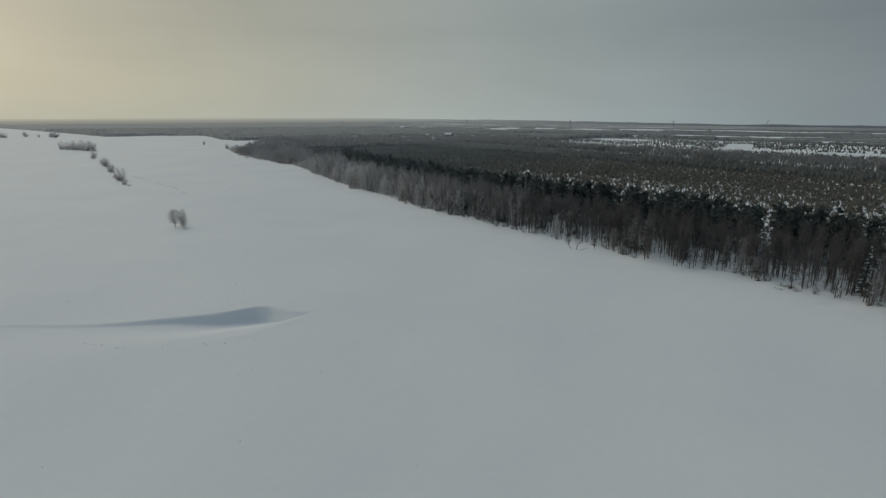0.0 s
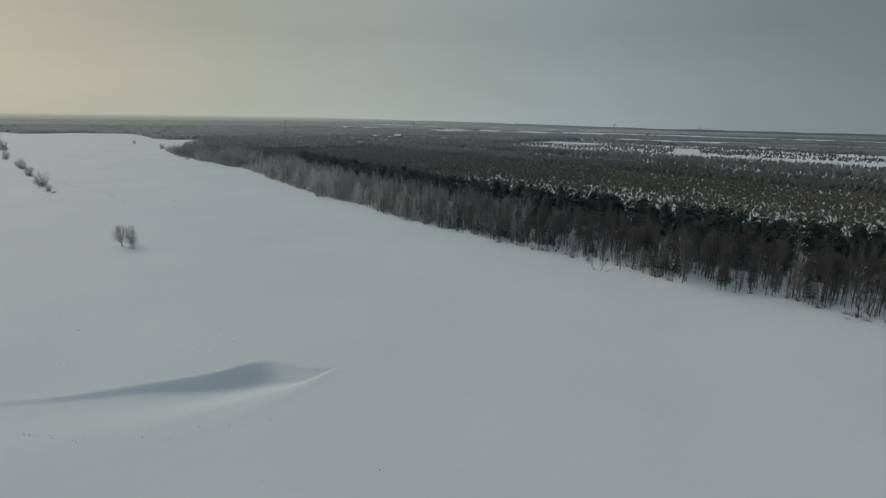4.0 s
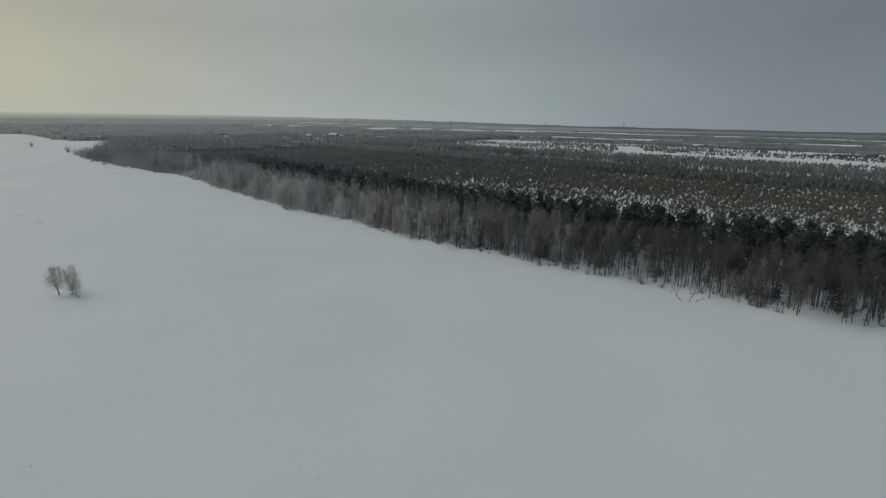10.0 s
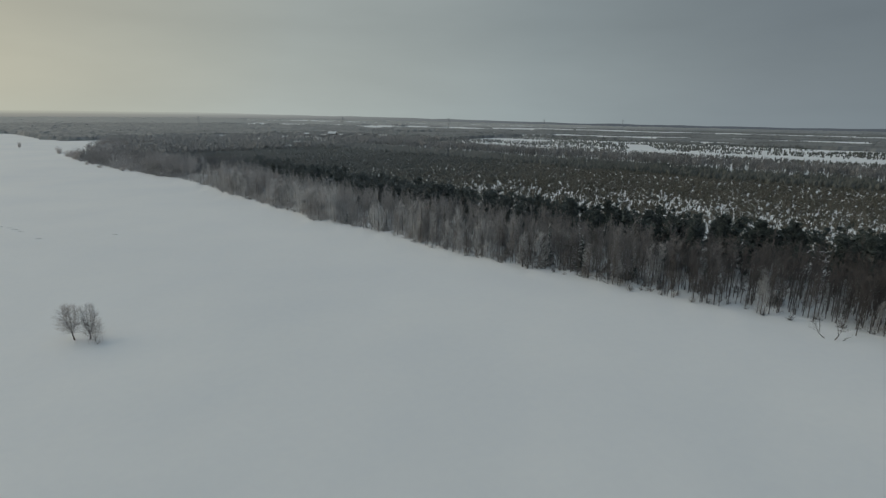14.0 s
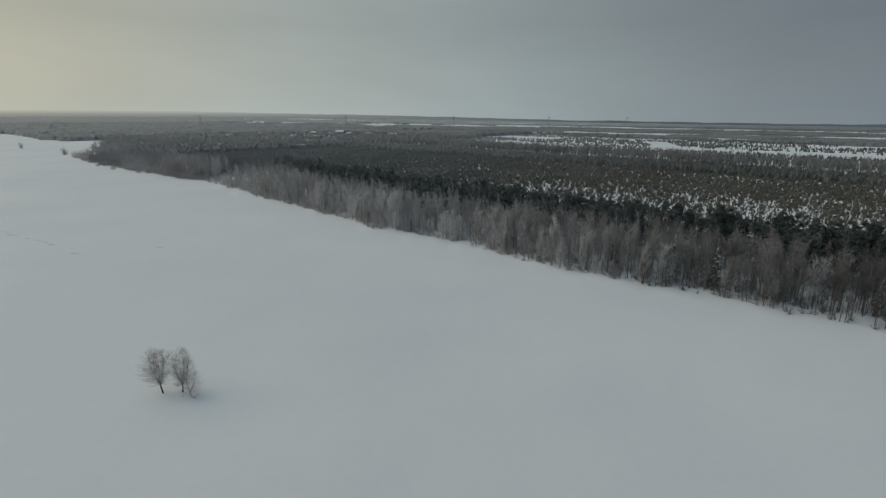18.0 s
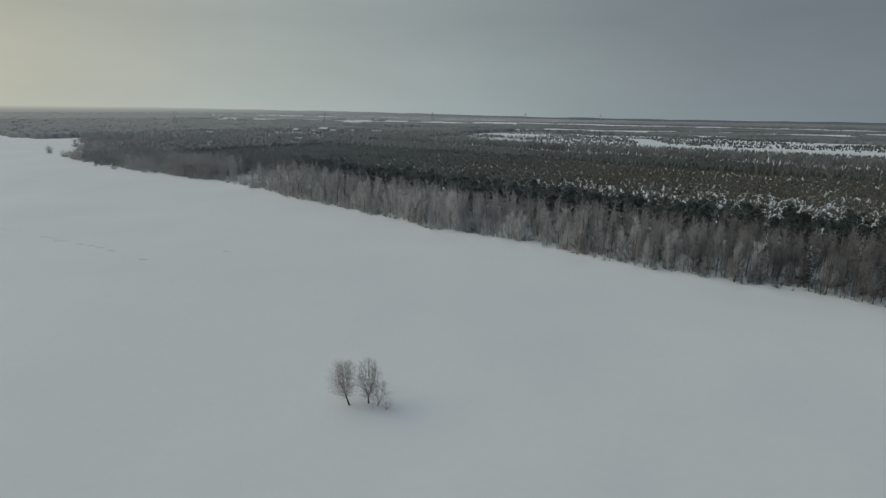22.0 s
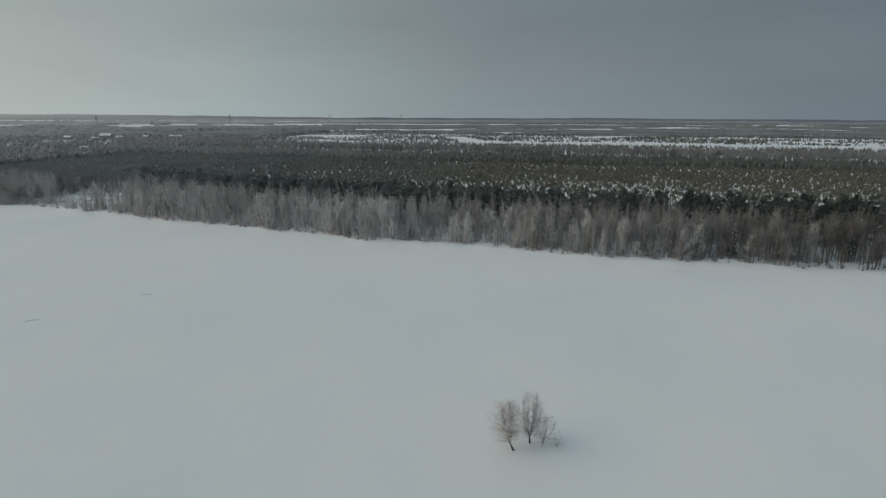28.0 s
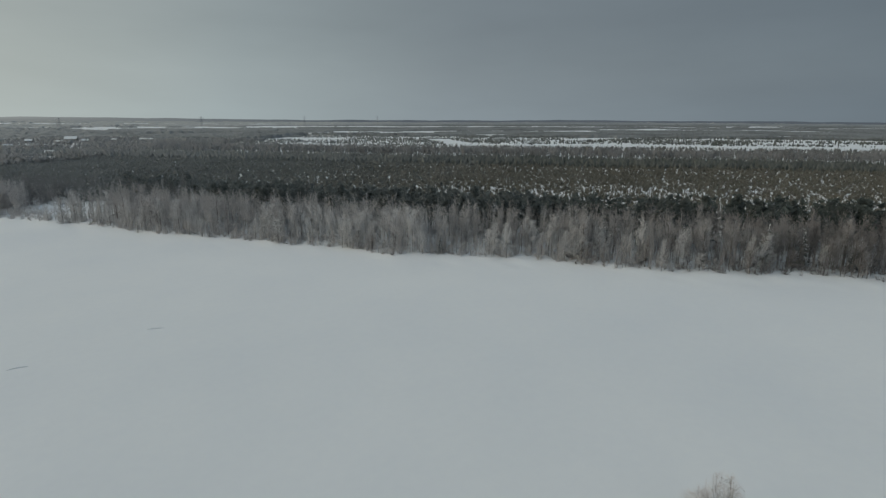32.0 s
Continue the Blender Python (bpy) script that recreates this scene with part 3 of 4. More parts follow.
bx, by = belt(480, 0.0, 9, 110, 470, False)
stuff("bank_thicket", sown(low_bush, bx, by, 0.5, 1.15), M_BIRCH_TWIG, "low dark thicket of bare willows on the bank", "thicket")
bx, by = belt(200, -0.5, 12, 440, 600, False)
stuff("frosted_thicket", sown(low_bush, bx, by, 0.6, 1.3), M_BEND, "low thicket of lightly frosted willows on the bank", "thicket")

bx, by = belt(330, 20, 52, 345, 470)
stuff("dark_birch_wood", sown(lean_birch, bx, by, 0.75, 1.05), M_GREYWOOD, "grey-brown bare wood behind the frosted bank", "birch wood")
bx, by = field(150, 395, 470, 0, 60)
ok = (inland(bx, by) > 5) & (((bx - GLADE[0]) / 17) ** 2 + ((by - GLADE[1]) / 26) ** 2 < 1.1)
stuff("glade_trees", sown(low_bush, bx[ok], by[ok], 0.6, 1.5), M_RIME, "few frosted bushes in a small snowy glade", "bushes")

# tall pines behind the birches
px, py = belt(150, 20, 38, -25, 330)
for x, y in zip(px, py):
    PINES.put(int(rng.integers(0, 4)), x, y, rng.uniform(0, 6.28), rng.uniform(0.9, 1.3), rng.uniform(0.76, 1.03))
lean_pine = [joined(*pine_shape(s, clumps=26, needles=13, size=1.15, spread=2.4, low=0.22, blade=0.2)) for s in range(90, 93)]
px, py = (np.concatenate(v) for v in zip(belt(660, 21, 46, -70, 330), belt(60, 26, 50, 330, 400)))
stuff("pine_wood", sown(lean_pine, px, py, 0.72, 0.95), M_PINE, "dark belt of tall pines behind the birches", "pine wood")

# spruces at the edge
for x, y, tall in ((59, 160, 0.95), (61, 157, 1.1), (57.5, 163, 0.7), (69, 148, 0.9), (70.5, 150, 0.8), (82, 134, 0.8), (46, 180, 0.55), (96, 116, 1.3), (9.5, 223, 1.35),
                   (2, 236, 0.5), (22, 206, 0.8), (25, 205, 1.0), (-3, 245, 0.6), (16, 216, 1.1), (-40, 297, 0.6), (36, 192, 0.9)):
    SPRUCES.put(int(rng.integers(0, 3)), x, y, rng.uniform(0, 6.28), rng.uniform(1.0, 1.35) * (0.6 + 0.4 * tall), tall)

# plantation of young pines
fx, fy = field(290, -60, 330, 70, 190)
for x, y in zip(fx, fy):
    YOUNG.put(int(rng.integers(0, 4)), x, y, rng.uniform(0, 6.28), rng.uniform(0.9, 1.6), rng.uniform(0.7, 1.25))


def little_pine(seed, boughs, wide, blade):
    """A young pine: a short leader and whorls of boughs that reach out and up."""
    rng = np.random.default_rng(seed)
    t = np.linspace(0.06, 0.78, boughs)
    a = np.arange(boughs) * 2.4 + rng.uniform(-0.5, 0.5, boughs)
    foot = np.stack([0 * t, 0 * t, t * 2.7], 1)
    reach = wide * (1.05 - t) * rng.uniform(0.7, 1.2, boughs)
    tip = foot + np.stack([np.cos(a) * reach, np.sin(a) * reach, 0.45 + 0.45 * reach], 1)
    return joined(spikes([[0, 0, -0.1]], [[0, 0, 3.0]], 0.22 * wide), slivers(rng, foot, tip, blade * (1.15 - t)))


small_pine = [little_pine(s, 13, 1.25, 0.42) for s in range(100, 108)]
slim_pine = [little_pine(s, 9, 0.95, 0.36) for s in range(110, 116)]


def thinned(x, y):
    """Towards 1 where the young pines stand apart and snow shows between them."""
    s, w = strip(x, y)
    edge = 195 - 0.26 * np.maximum(s - 120, 0) + 26 * waves(x, y, 22, 70)
    open_ground = (1 - smooth(edge - 75, edge, w)) * (1 - smooth(300, 400, s)) * smooth(-260, -120, s)
    return np.clip(open_ground * (0.8 + 0.35 * waves(x, y, 21, 24)), 0, 1)


sg, wg = np.meshgrid(np.arange(-340, 640, 3.1), np.arange(42, 296, 3.1))
sg, wg = (v.ravel() + rng.uniform(-1.5, 1.5, v.size) for v in (sg, wg))
fx, fy = ORIGIN[0] + ALONG[0] * sg + INTO[0] * wg, ORIGIN[1] + ALONG[1] * sg + INTO[1] * wg
keep = rng.uniform(0, 1, len(fx)) > 0.86 * thinned(fx, fy)
close = sg + rng.normal(0, 45, len(sg)) > 335
wide_pieces = sown(small_pine, fx[keep & ~close], fy[keep & ~close], 0.5, 1.2, (1.2, 1.9))
close_pieces = sown(small_pine, fx[close], fy[close], 0.7, 1.25, (1.55, 2.1))
sg, wg = np.meshgrid(np.arange(-150, 330, 1.7), np.arange(62, 225, 1.7))
sg, wg = (v.ravel() + rng.uniform(-0.8, 0.8, v.size) for v in (sg, wg))
fx, fy = ORIGIN[0] + ALONG[0] * sg + INTO[0] * wg, ORIGIN[1] + ALONG[1] * sg + INTO[1] * wg
keep = rng.uniform(0, 1, len(fx)) < 0.6 + 0.25 * thinned(fx, fy)
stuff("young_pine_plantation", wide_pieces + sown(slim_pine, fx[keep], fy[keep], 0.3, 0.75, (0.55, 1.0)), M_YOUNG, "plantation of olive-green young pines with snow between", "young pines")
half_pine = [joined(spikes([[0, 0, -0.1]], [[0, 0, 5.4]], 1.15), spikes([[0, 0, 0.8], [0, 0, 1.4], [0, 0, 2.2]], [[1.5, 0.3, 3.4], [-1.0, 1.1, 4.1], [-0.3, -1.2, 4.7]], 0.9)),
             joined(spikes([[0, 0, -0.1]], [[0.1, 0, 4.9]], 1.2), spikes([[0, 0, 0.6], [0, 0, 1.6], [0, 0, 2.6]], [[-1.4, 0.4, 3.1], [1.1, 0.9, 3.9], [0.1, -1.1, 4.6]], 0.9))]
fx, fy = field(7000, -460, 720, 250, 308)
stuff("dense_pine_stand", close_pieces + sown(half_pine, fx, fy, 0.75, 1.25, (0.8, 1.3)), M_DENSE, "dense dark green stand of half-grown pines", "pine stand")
rows = rng.uniform(0, 6.28, 12)
grey_tree = []
for k in range(3):
    a, h = rng.uniform(0, 6.28, 8), rng.uniform(2, 6, 8)
    foot = np.stack([0 * a, 0 * a, h], 1)
    grey_tree.append(joined(spikes([[0, 0, -0.2]], [[0, 0, 10.5]], 0.22),
                            spikes(foot, foot + np.stack([np.cos(a) * 1.7, np.sin(a) * 1.7, rng.uniform(2.2, 4.5, 8)], 1), 0.27)))
fx, fy = field(5200, -620, 640, 318, 378)
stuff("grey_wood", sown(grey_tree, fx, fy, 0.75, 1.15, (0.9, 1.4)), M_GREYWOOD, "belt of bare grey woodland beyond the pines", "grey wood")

MEADOWS = ((240, 1000, 310, 905, 34), (215, 820, 240, 700, 26), (425, 775, 345, 640, 16), (352, 655, 425, 545, 24), (430, 570, 600, 300, 30), (560, 620, 760, 580, 26), (600, 300, 760, 60, 36), (520, 690, 640, 640, 14), (700, 480, 800, 300, 20), (400, 860, 470, 800, 14), (640, 400, 700, 250, 12))
fx, fy = field(7500, 600, 960, 40, 530)
gap = waves(fx, fy, 51, 120) + 0.4 * waves(fx, fy, 52, 40)
open_yard = np.zeros(len(fx), dtype=bool)
for ax, ay, bx, by, half in ((-60, 985, -20, 960, 26), (-30, 860, -55, 815, 20), (-20, 1050, 120, 1010, 24), (-150, 1000, -60, 965, 14), (0, 655, 30, 640, 9), (-120, 900, -90, 880, 16)):
    ux, uy = bx - ax, by - ay
    k = np.clip(((fx - ax) * ux + (fy - ay) * uy) / (ux * ux + uy * uy), 0, 1)
    open_yard |= np.hypot(fx - ax - k * ux, fy - ay - k * uy) < half
ok = (inland(fx, fy) > 40) & (gap < 0.75) & ~open_yard
stuff("village_wood", sown(grey_tree, fx[ok], fy[ok], 0.5, 0.85, (1.4, 2.3)), M_GREYWOOD, "bare grey woodland in front of the far village", "grey wood")
# beyond: snow meadows broken by rows and clumps of pines
fx, fy = field(32000, -900, 660, 384, 760)
s, w = strip(fx, fy)
snow_lies = np.full(len(fx), -1.0)
for ax, ay, bx, by, half in MEADOWS:
    ux, uy = bx - ax, by - ay
    k = np.clip(((fx - ax) * ux + (fy - ay) * uy) / (ux * ux + uy * uy), 0, 1)
    snow_lies = np.maximum(snow_lies, 1 - np.hypot(fx - ax - k * ux, fy - ay - k * uy) / half)
clump = waves(s * 0.18, w * 1.3, 31, 50) + 0.4 * waves(fx, fy, 32, 26)
keep = np.where(snow_lies > 0, clump > 1.25 + rng.uniform(0, 0.5, len(fx)), clump > rng.uniform(-0.75, 0.35, len(fx)))
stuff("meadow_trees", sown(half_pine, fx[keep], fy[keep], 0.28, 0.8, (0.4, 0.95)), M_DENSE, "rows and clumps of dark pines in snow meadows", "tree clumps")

# wide woods to the horizon, pale with frost and painted haze, with snow-covered clearings
CLEARINGS = ((-260, 1990, 300, 1760, 150), (300, 1760, 560, 1560, 90), (620, 1730, 1130, 1050, 80), (1000, 800, 1210, 430, 40), (1130, 1050, 1500, 500, 45), (-60, 985, -20, 960, 34), (-30, 860, -55, 815, 22), (-20, 1075, 110, 1030, 26),
             (-170, 1010, -60, 965, 14), (1500, 700, 2200, 500, 60), (0, 2750, 1500, 2200, 170), (1700, 1700, 2600, 900, 150), (-700, 2700, 100, 2900, 150), (100, 1300, 420, 1240, 16), (760, 930, 900, 760, 30))


def wooded(x, y):
    """Above zero where wood stands in the far country."""
    s, w = strip(x, y)
    out = 0.75 + waves(s * 0.3, w * 1.2, 41, 380) * 0.55 + 0.3 * waves(x, y, 42, 140) - 0.2
    u, v = x * 0.94 - y * 0.34, x * 0.34 + y * 0.94
    out = np.where(waves(u * 0.16, v, 46, 210) + 0.25 * waves(x, y, 47, 60) > 0.62, -0.5, out)
    for ax, ay, bx, by, half in CLEARINGS:
        ux, uy = bx - ax, by - ay
        k = np.clip(((x - ax) * ux + (y - ay) * uy) / (ux * ux + uy * uy), 0, 1)
        d = np.hypot(x - ax - k * ux, y - ay - k * uy) + 0.8 * half * waves(x, y, 44, 170)
        out = np.where(d < half, np.minimum(out, -0.5), out)
    out = np.where(x < -0.06 * y - 120 - 60 * waves(x, y, 48, 300), np.maximum(out, 0.4), out)
    land = (inland(x, y) > 10) & ((w > 745) | ((s > 640) & (w > 520)) | (s > 930))
    return np.where(land, out, -1.0)


def stature(x, y):
    """Low bog pines on the open plain, taller wood round the river bend and far off."""
    s, w = strip(x, y)
    return 1 - 0.58 * smooth(720, 800, w) * (1 - smooth(1700, 2100, w)) * (1 - smooth(900, 1200, s - 0.25 * w))


def canopy(name, a0, a1, na, r0, r1, pace, tall, mat, label):
    """The closed roof of a far wood: one rough sheet of crowns that drops to the snow at its edges."""
    ang = np.linspace(radians(a0), radians(a1), na)
    r = [r0]
    while r[-1] < r1:
        r.append(r[-1] + max(6.0, r[-1] * pace))
    R, A = np.meshgrid(np.array(r), ang, indexing="ij")
    A = A + rng.uniform(-0.4, 0.4, A.shape) * (ang[1] - ang[0])
    R = R * (1 + rng.uniform(-0.4, 0.4, R.shape) * pace)
    X, Y = R * np.sin(A), R * np.cos(A)
    m = wooded(X, Y)
    Z = np.where(m > 0, stature(X, Y) * tall * rng.uniform(0.8, 1.06, X.shape) * (0.9 + 0.25 * waves(X, Y, 45, 200)), -0.6)
    v = np.stack([X, Y, Z + falls(X, Y)], -1).reshape(-1, 3)
    n0, n1 = X.shape
    i = (np.arange(n0 - 1)[:, None] * n1 + np.arange(n1 - 1)[None]).ravel()
    up = (Z > 0).ravel()
    some = up[i] | up[i + 1] | up[i + n1] | up[i + n1 + 1]
    i = i[some]
    f = np.concatenate([np.stack([i, i + n1, i + n1 + 1], 1), np.stack([i, i + n1 + 1, i + 1], 1)])
    tagged(new(name, mesh_of(name, v, f, mat)), label, "far woods", kind="stuff")


canopy("far_woods", -62, 96, 900, 640, 1900, 0.010, 7.0, M_FARWOOD, "far frosted grey woods with painted haze and snow-covered clearings")
canopy("distant_woods", -62, 96, 900, 1880, 3300, 0.014, 5.0, M_DISTANT, "distant grey woods with painted haze along the horizon")
far_tree = [spikes([[0, 0, -0.3], [0.6, 0.2, 0], [-0.5, 0.4, 0], [0.1, -0.6, 0]], [[0.1, 0, 9.5], [1.3, 0.5, 6.5], [-1.2, 0.9, 7.5], [0.2, -1.4, 6]], [1.2, 0.9, 0.9, 0.9]),
            spikes([[0, 0, -0.3], [0, 0, 2.5]], [[0, 0, 9], [0.3, 0, 10]], [1.4, 1.1])]


def wide_wood(n, r0, r1, mat, name, label, wide):
    a = rng.uniform(radians(-60), radians(95), n)
    r = rng.uniform(r0, r1, n)
    x, y = r * np.sin(a), r * np.cos(a)
    ok = wooded(x, y) > rng.uniform(-0.1, 0.3, n)
    low = stature(x, y) < 0.7
    stuff(name, sown(far_tree, x[ok & ~low], y[ok & ~low], 0.6, 0.95, wide) + sown(far_tree, x[ok & low], y[ok & low], 0.3, 0.55, (0.5, 0.9)), mat, label, "far woods")


wide_wood(18000, 640, 2000, M_FARWOOD, "far_treetops", "tops and stragglers of the far frosted woods, haze in their colour", (0.8, 1.5))
wide_wood(1800, 650, 2200, M_GREYWOOD, "far_pines", "scattered darker trees among the far grey woods", (0.7, 1.3))

# low hills rimming the plain: mist painted as emission, paling into the sky
def painted_mist_colour(t, g):
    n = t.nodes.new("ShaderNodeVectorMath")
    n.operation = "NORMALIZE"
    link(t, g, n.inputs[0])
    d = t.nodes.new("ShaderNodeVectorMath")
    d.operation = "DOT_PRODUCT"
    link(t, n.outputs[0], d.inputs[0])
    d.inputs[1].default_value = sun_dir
    # mist tones, painted brighter towards the sun
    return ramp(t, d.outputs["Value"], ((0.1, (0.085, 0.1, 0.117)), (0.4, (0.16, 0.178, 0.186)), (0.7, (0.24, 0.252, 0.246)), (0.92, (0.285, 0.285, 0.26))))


def make_rim():
    m = bpy.data.materials.new("painted_mist_rim")
    m.use_nodes = True
    t = m.node_tree
    t.nodes.clear()
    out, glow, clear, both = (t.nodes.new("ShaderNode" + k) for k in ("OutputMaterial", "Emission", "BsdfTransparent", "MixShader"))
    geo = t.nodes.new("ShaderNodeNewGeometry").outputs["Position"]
    link(t, painted_mist_colour(t, geo), glow.inputs["Color"])
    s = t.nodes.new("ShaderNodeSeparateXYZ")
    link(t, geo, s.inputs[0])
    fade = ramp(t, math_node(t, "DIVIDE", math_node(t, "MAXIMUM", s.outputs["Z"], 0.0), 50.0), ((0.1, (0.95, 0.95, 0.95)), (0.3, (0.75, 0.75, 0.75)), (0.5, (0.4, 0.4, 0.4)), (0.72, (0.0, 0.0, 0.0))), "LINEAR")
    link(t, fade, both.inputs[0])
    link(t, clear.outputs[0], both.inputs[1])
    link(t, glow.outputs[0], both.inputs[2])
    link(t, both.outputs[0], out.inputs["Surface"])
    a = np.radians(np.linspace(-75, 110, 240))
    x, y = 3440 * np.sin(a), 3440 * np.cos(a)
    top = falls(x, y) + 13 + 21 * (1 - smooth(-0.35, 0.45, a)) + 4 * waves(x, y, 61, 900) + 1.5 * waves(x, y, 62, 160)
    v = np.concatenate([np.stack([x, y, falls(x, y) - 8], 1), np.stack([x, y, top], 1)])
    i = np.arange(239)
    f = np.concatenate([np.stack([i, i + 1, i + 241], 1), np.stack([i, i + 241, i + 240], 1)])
    tagged(new("backdrop", mesh_of("backdrop", v, f, m)), "pale rim of hills beyond the plain, glowing with painted mist", "distance", kind="structure")


make_rim()

# ---- willows on the river ----
for x, y, wide, tall in ((-190.8, 324.2, 0.5, 0.25), (-196.4, 329.8, 0.7, 0.85), (-211.6, 350.8, 1.6, 1.65), (-250.8, 406.1, 1.1, 1.2), (-255, 413, 1.1, 1.35), (-284, 453, 1.4, 1.5), (-290, 462, 1.2, 1.3),
                         (-349.7, 541.2, 1.45, 1.6), (-428, 664, 2.0, 2.0), (-437, 668, 2.1, 2.35), (-447, 673, 1.9, 2.3), (-458, 681, 1.8, 2.1), (-466, 683, 1.9, 2.1), (-475, 687, 1.6, 1.8), (-487, 694, 1.7, 2.1),
                         (-777, 1095, 3.0, 2.6), (-795, 1108, 2.2, 2.0), (-828, 1118, 1.2, 1.3), (-863, 1129, 1.9, 1.9), (-884, 1100, 2.4, 1.8), (-900, 1110, 2.2, 1.8),
                         (-351.2, 799.2, 0.75, 1.35), (-278.2, 699.7, 1.3, 1.3), (-256, 656, 1.2, 1.1), (-246, 640, 1.1, 1.6), (-236, 618, 1.3, 1.5), (-252, 649, 1.0, 1.2), (-241, 627, 1.1, 1.5), (-238, 634, 1.2, 1.1), (-215, 573, 0.7, 0.4), (-198, 546, 0.9, 0.45), (-176, 519, 1.0, 0.5), (-146, 499, 0.9, 0.6), (-948, 1236, 1.6, 1.6), (-1108, 1560, 2.2, 2.2)):
    BUSHES.put(int(rng.integers(0, 4)), x, y, rng.uniform(0, 6.28), wide, tall)


# ---- the lone trees on the open snow ----
def lone_tree(seed, tall, stems, fan, lean, twigs, limbs, bole, thick, mid, splay=0.62):
    """A tree that forks low into steep stems and fills an egg-shaped crown. Returns bole, stems, branches and twigs."""
    r = np.random.default_rng(seed)
    lean = np.array((*lean, 0.0))
    top = np.array((0, 0, bole * tall)) + lean * 0.6
    q = np.linspace(0, 1, 6)[:, None]
    trunk = tube(q * top - np.array((0, 0, 0.2)) * (1 - q), (0.16 - 0.06 * q[:, 0]) * tall / 8, 7)
    heart = np.array((0, 0, mid * tall)) + lean
    half = np.array((fan, fan, (1 - mid) * tall))
    u = np.linspace(0, 1, 7)[:, None]
    paths, limb_meshes = [], []
    for k in range(stems):
        ang = k * 6.283 / stems + r.uniform(-0.5, 0.5)
        out = r.uniform(0.08, splay)
        side = np.array((math.cos(ang), math.sin(ang), 0))
        end = heart + half * (side * out + np.array((0, 0, math.sqrt(1 - out * out) * r.uniform(0.86, 1.0))))
        path = top * (1 - u) + end * u + side * 0.16 * splay * fan * np.sin(u * math.pi) + r.normal(0, 0.03, (7, 3)) * u
        paths.append(path)
        limb_meshes.append(tube(path, (0.05 * (1 - u[:, 0]) + 0.008) * tall / 8 * (5 / (stems + 2)) ** 0.4, 5))
    n = limbs * stems
    d = unit(r, n)
    d[:, 2] = np.where(d[:, 2] < -0.8, -d[:, 2], d[:, 2])
    tip = heart + d * half * r.uniform(0.03, 1.0, n)[:, None] ** 0.38
    tip[:, 2] = np.maximum(tip[:, 2], top[2] * 0.75)
    pick = np.stack(paths)[r.integers(0, stems, (n, 4))]
    low = tip[:, 2] - r.uniform(0.06, 0.16, n) * tall
    feet = np.empty((n, 4, 3))
    for i in range(n):
        for c in range(4):
            z = np.clip(low[i], top[2], pick[i, c, -1, 2])
            feet[i, c] = [np.interp(z, pick[i, c, :, 2], pick[i, c, :, a]) for a in range(3)]
    best = np.argmin(np.linalg.norm(feet - tip[:, None], axis=2), 1)
    foot = feet[np.arange(n), best]
    branches = spikes(foot, tip, 0.018 * tall / 8)
    k = r.integers(0, n, twigs)
    w = r.uniform(0.2, 1.0, twigs)[:, None] ** 0.8
    start = foot[k] * (1 - w) + tip[k] * w
    way = unit(r, twigs) * 0.8 + (tip[k] - foot[k]) / np.maximum(np.linalg.norm(tip[k] - foot[k], axis=1, keepdims=True), 0.05) * 0.6
    sprays = slivers(r, start, start + way * r.uniform(0.2, 0.55, twigs)[:, None] * tall / 7, thick * r.uniform(0.6, 1.3, twigs))
    return trunk, limb_meshes, branches, sprays


def put_lone(name, x, y, label, *shape, wood=M_FROST_LIMB, twig=M_LONE, crown="crown of rime-covered fine twigs"):
    t, limbs, w, sprays = lone_tree(*shape)
    root = as_thing(name, [("trunk", mesh_of("lone_trunk", *t, M_BARK), "")] + [("limb", mesh_of("lone_limb", *m, wood), "") for m in limbs]
                    + [("branchwork", mesh_of("lone_branches", *w, wood), ""), ("crown", mesh_of("lone_twigs", *sprays, twig), crown)],
                    label, "tree", "lone trees on the river snow")
    root.location = (x, y, float(height(np.array([x]), np.array([y]))[0]))


put_lone("frosted_birch_tree", -101.1, 198.1, "lone leaning birch with a rounded rime-covered crown", 201, 7.2, 7, 2.8, (-0.72, 0.75), 15000, 62, 0.17, 0.006, 0.55, 0.7)
put_lone("frosted_willow_tree", -98.4, 197.7, "lone many-stemmed willow with a steep frosted crown", 202, 7.3, 13, 2.35, (0.1, 0.3), 9500, 30, 0.13, 0.0058, 0.52, 0.85)
put_lone("small_willow_tree", -97.3, 196.6, "small crooked frosted willow beside two taller trees", 203, 4.2, 7, 2.25, (0.3, -0.15), 4500, 26, 0.1, 0.0065, 0.5, 0.9)
put_lone("small_willow_bush", -96.5, 194.9, "low twiggy bush beside the lone trees", 204, 1.7, 8, 1.4, (0.2, 0.0), 1500, 14, 0.06, 0.008, 0.45, 0.85)
put_lone("small_willow_bush", -98.2, 196.0, "tuft of bare shoots beside the lone trees", 205, 1.0, 4, 0.4, (0.1, 0.0), 40, 3, 0.06, 0.011, 0.5)

# shrubs that stand out in front of the wood
BARE = {"wood": M_LIMB, "twig": M_BIRCH_TWIG, "crown": "thin crown of bare twigs"}
put_lone("leaning_willow_tree", 40.7, 163.4, "bare willow leaning far over the bank snow", 211, 4.8, 4, 1.5, (-1.3, 1.7), 500, 9, 0.16, 0.013, 0.58, 0.8, **BARE)
put_lone("forked_willow_tree", 41.6, 162.3, "forked bare willow on the bank snow", 213, 5.0, 4, 1.7, (0.5, -0.7), 420, 9, 0.2, 0.014, 0.62, 0.8, **BARE)
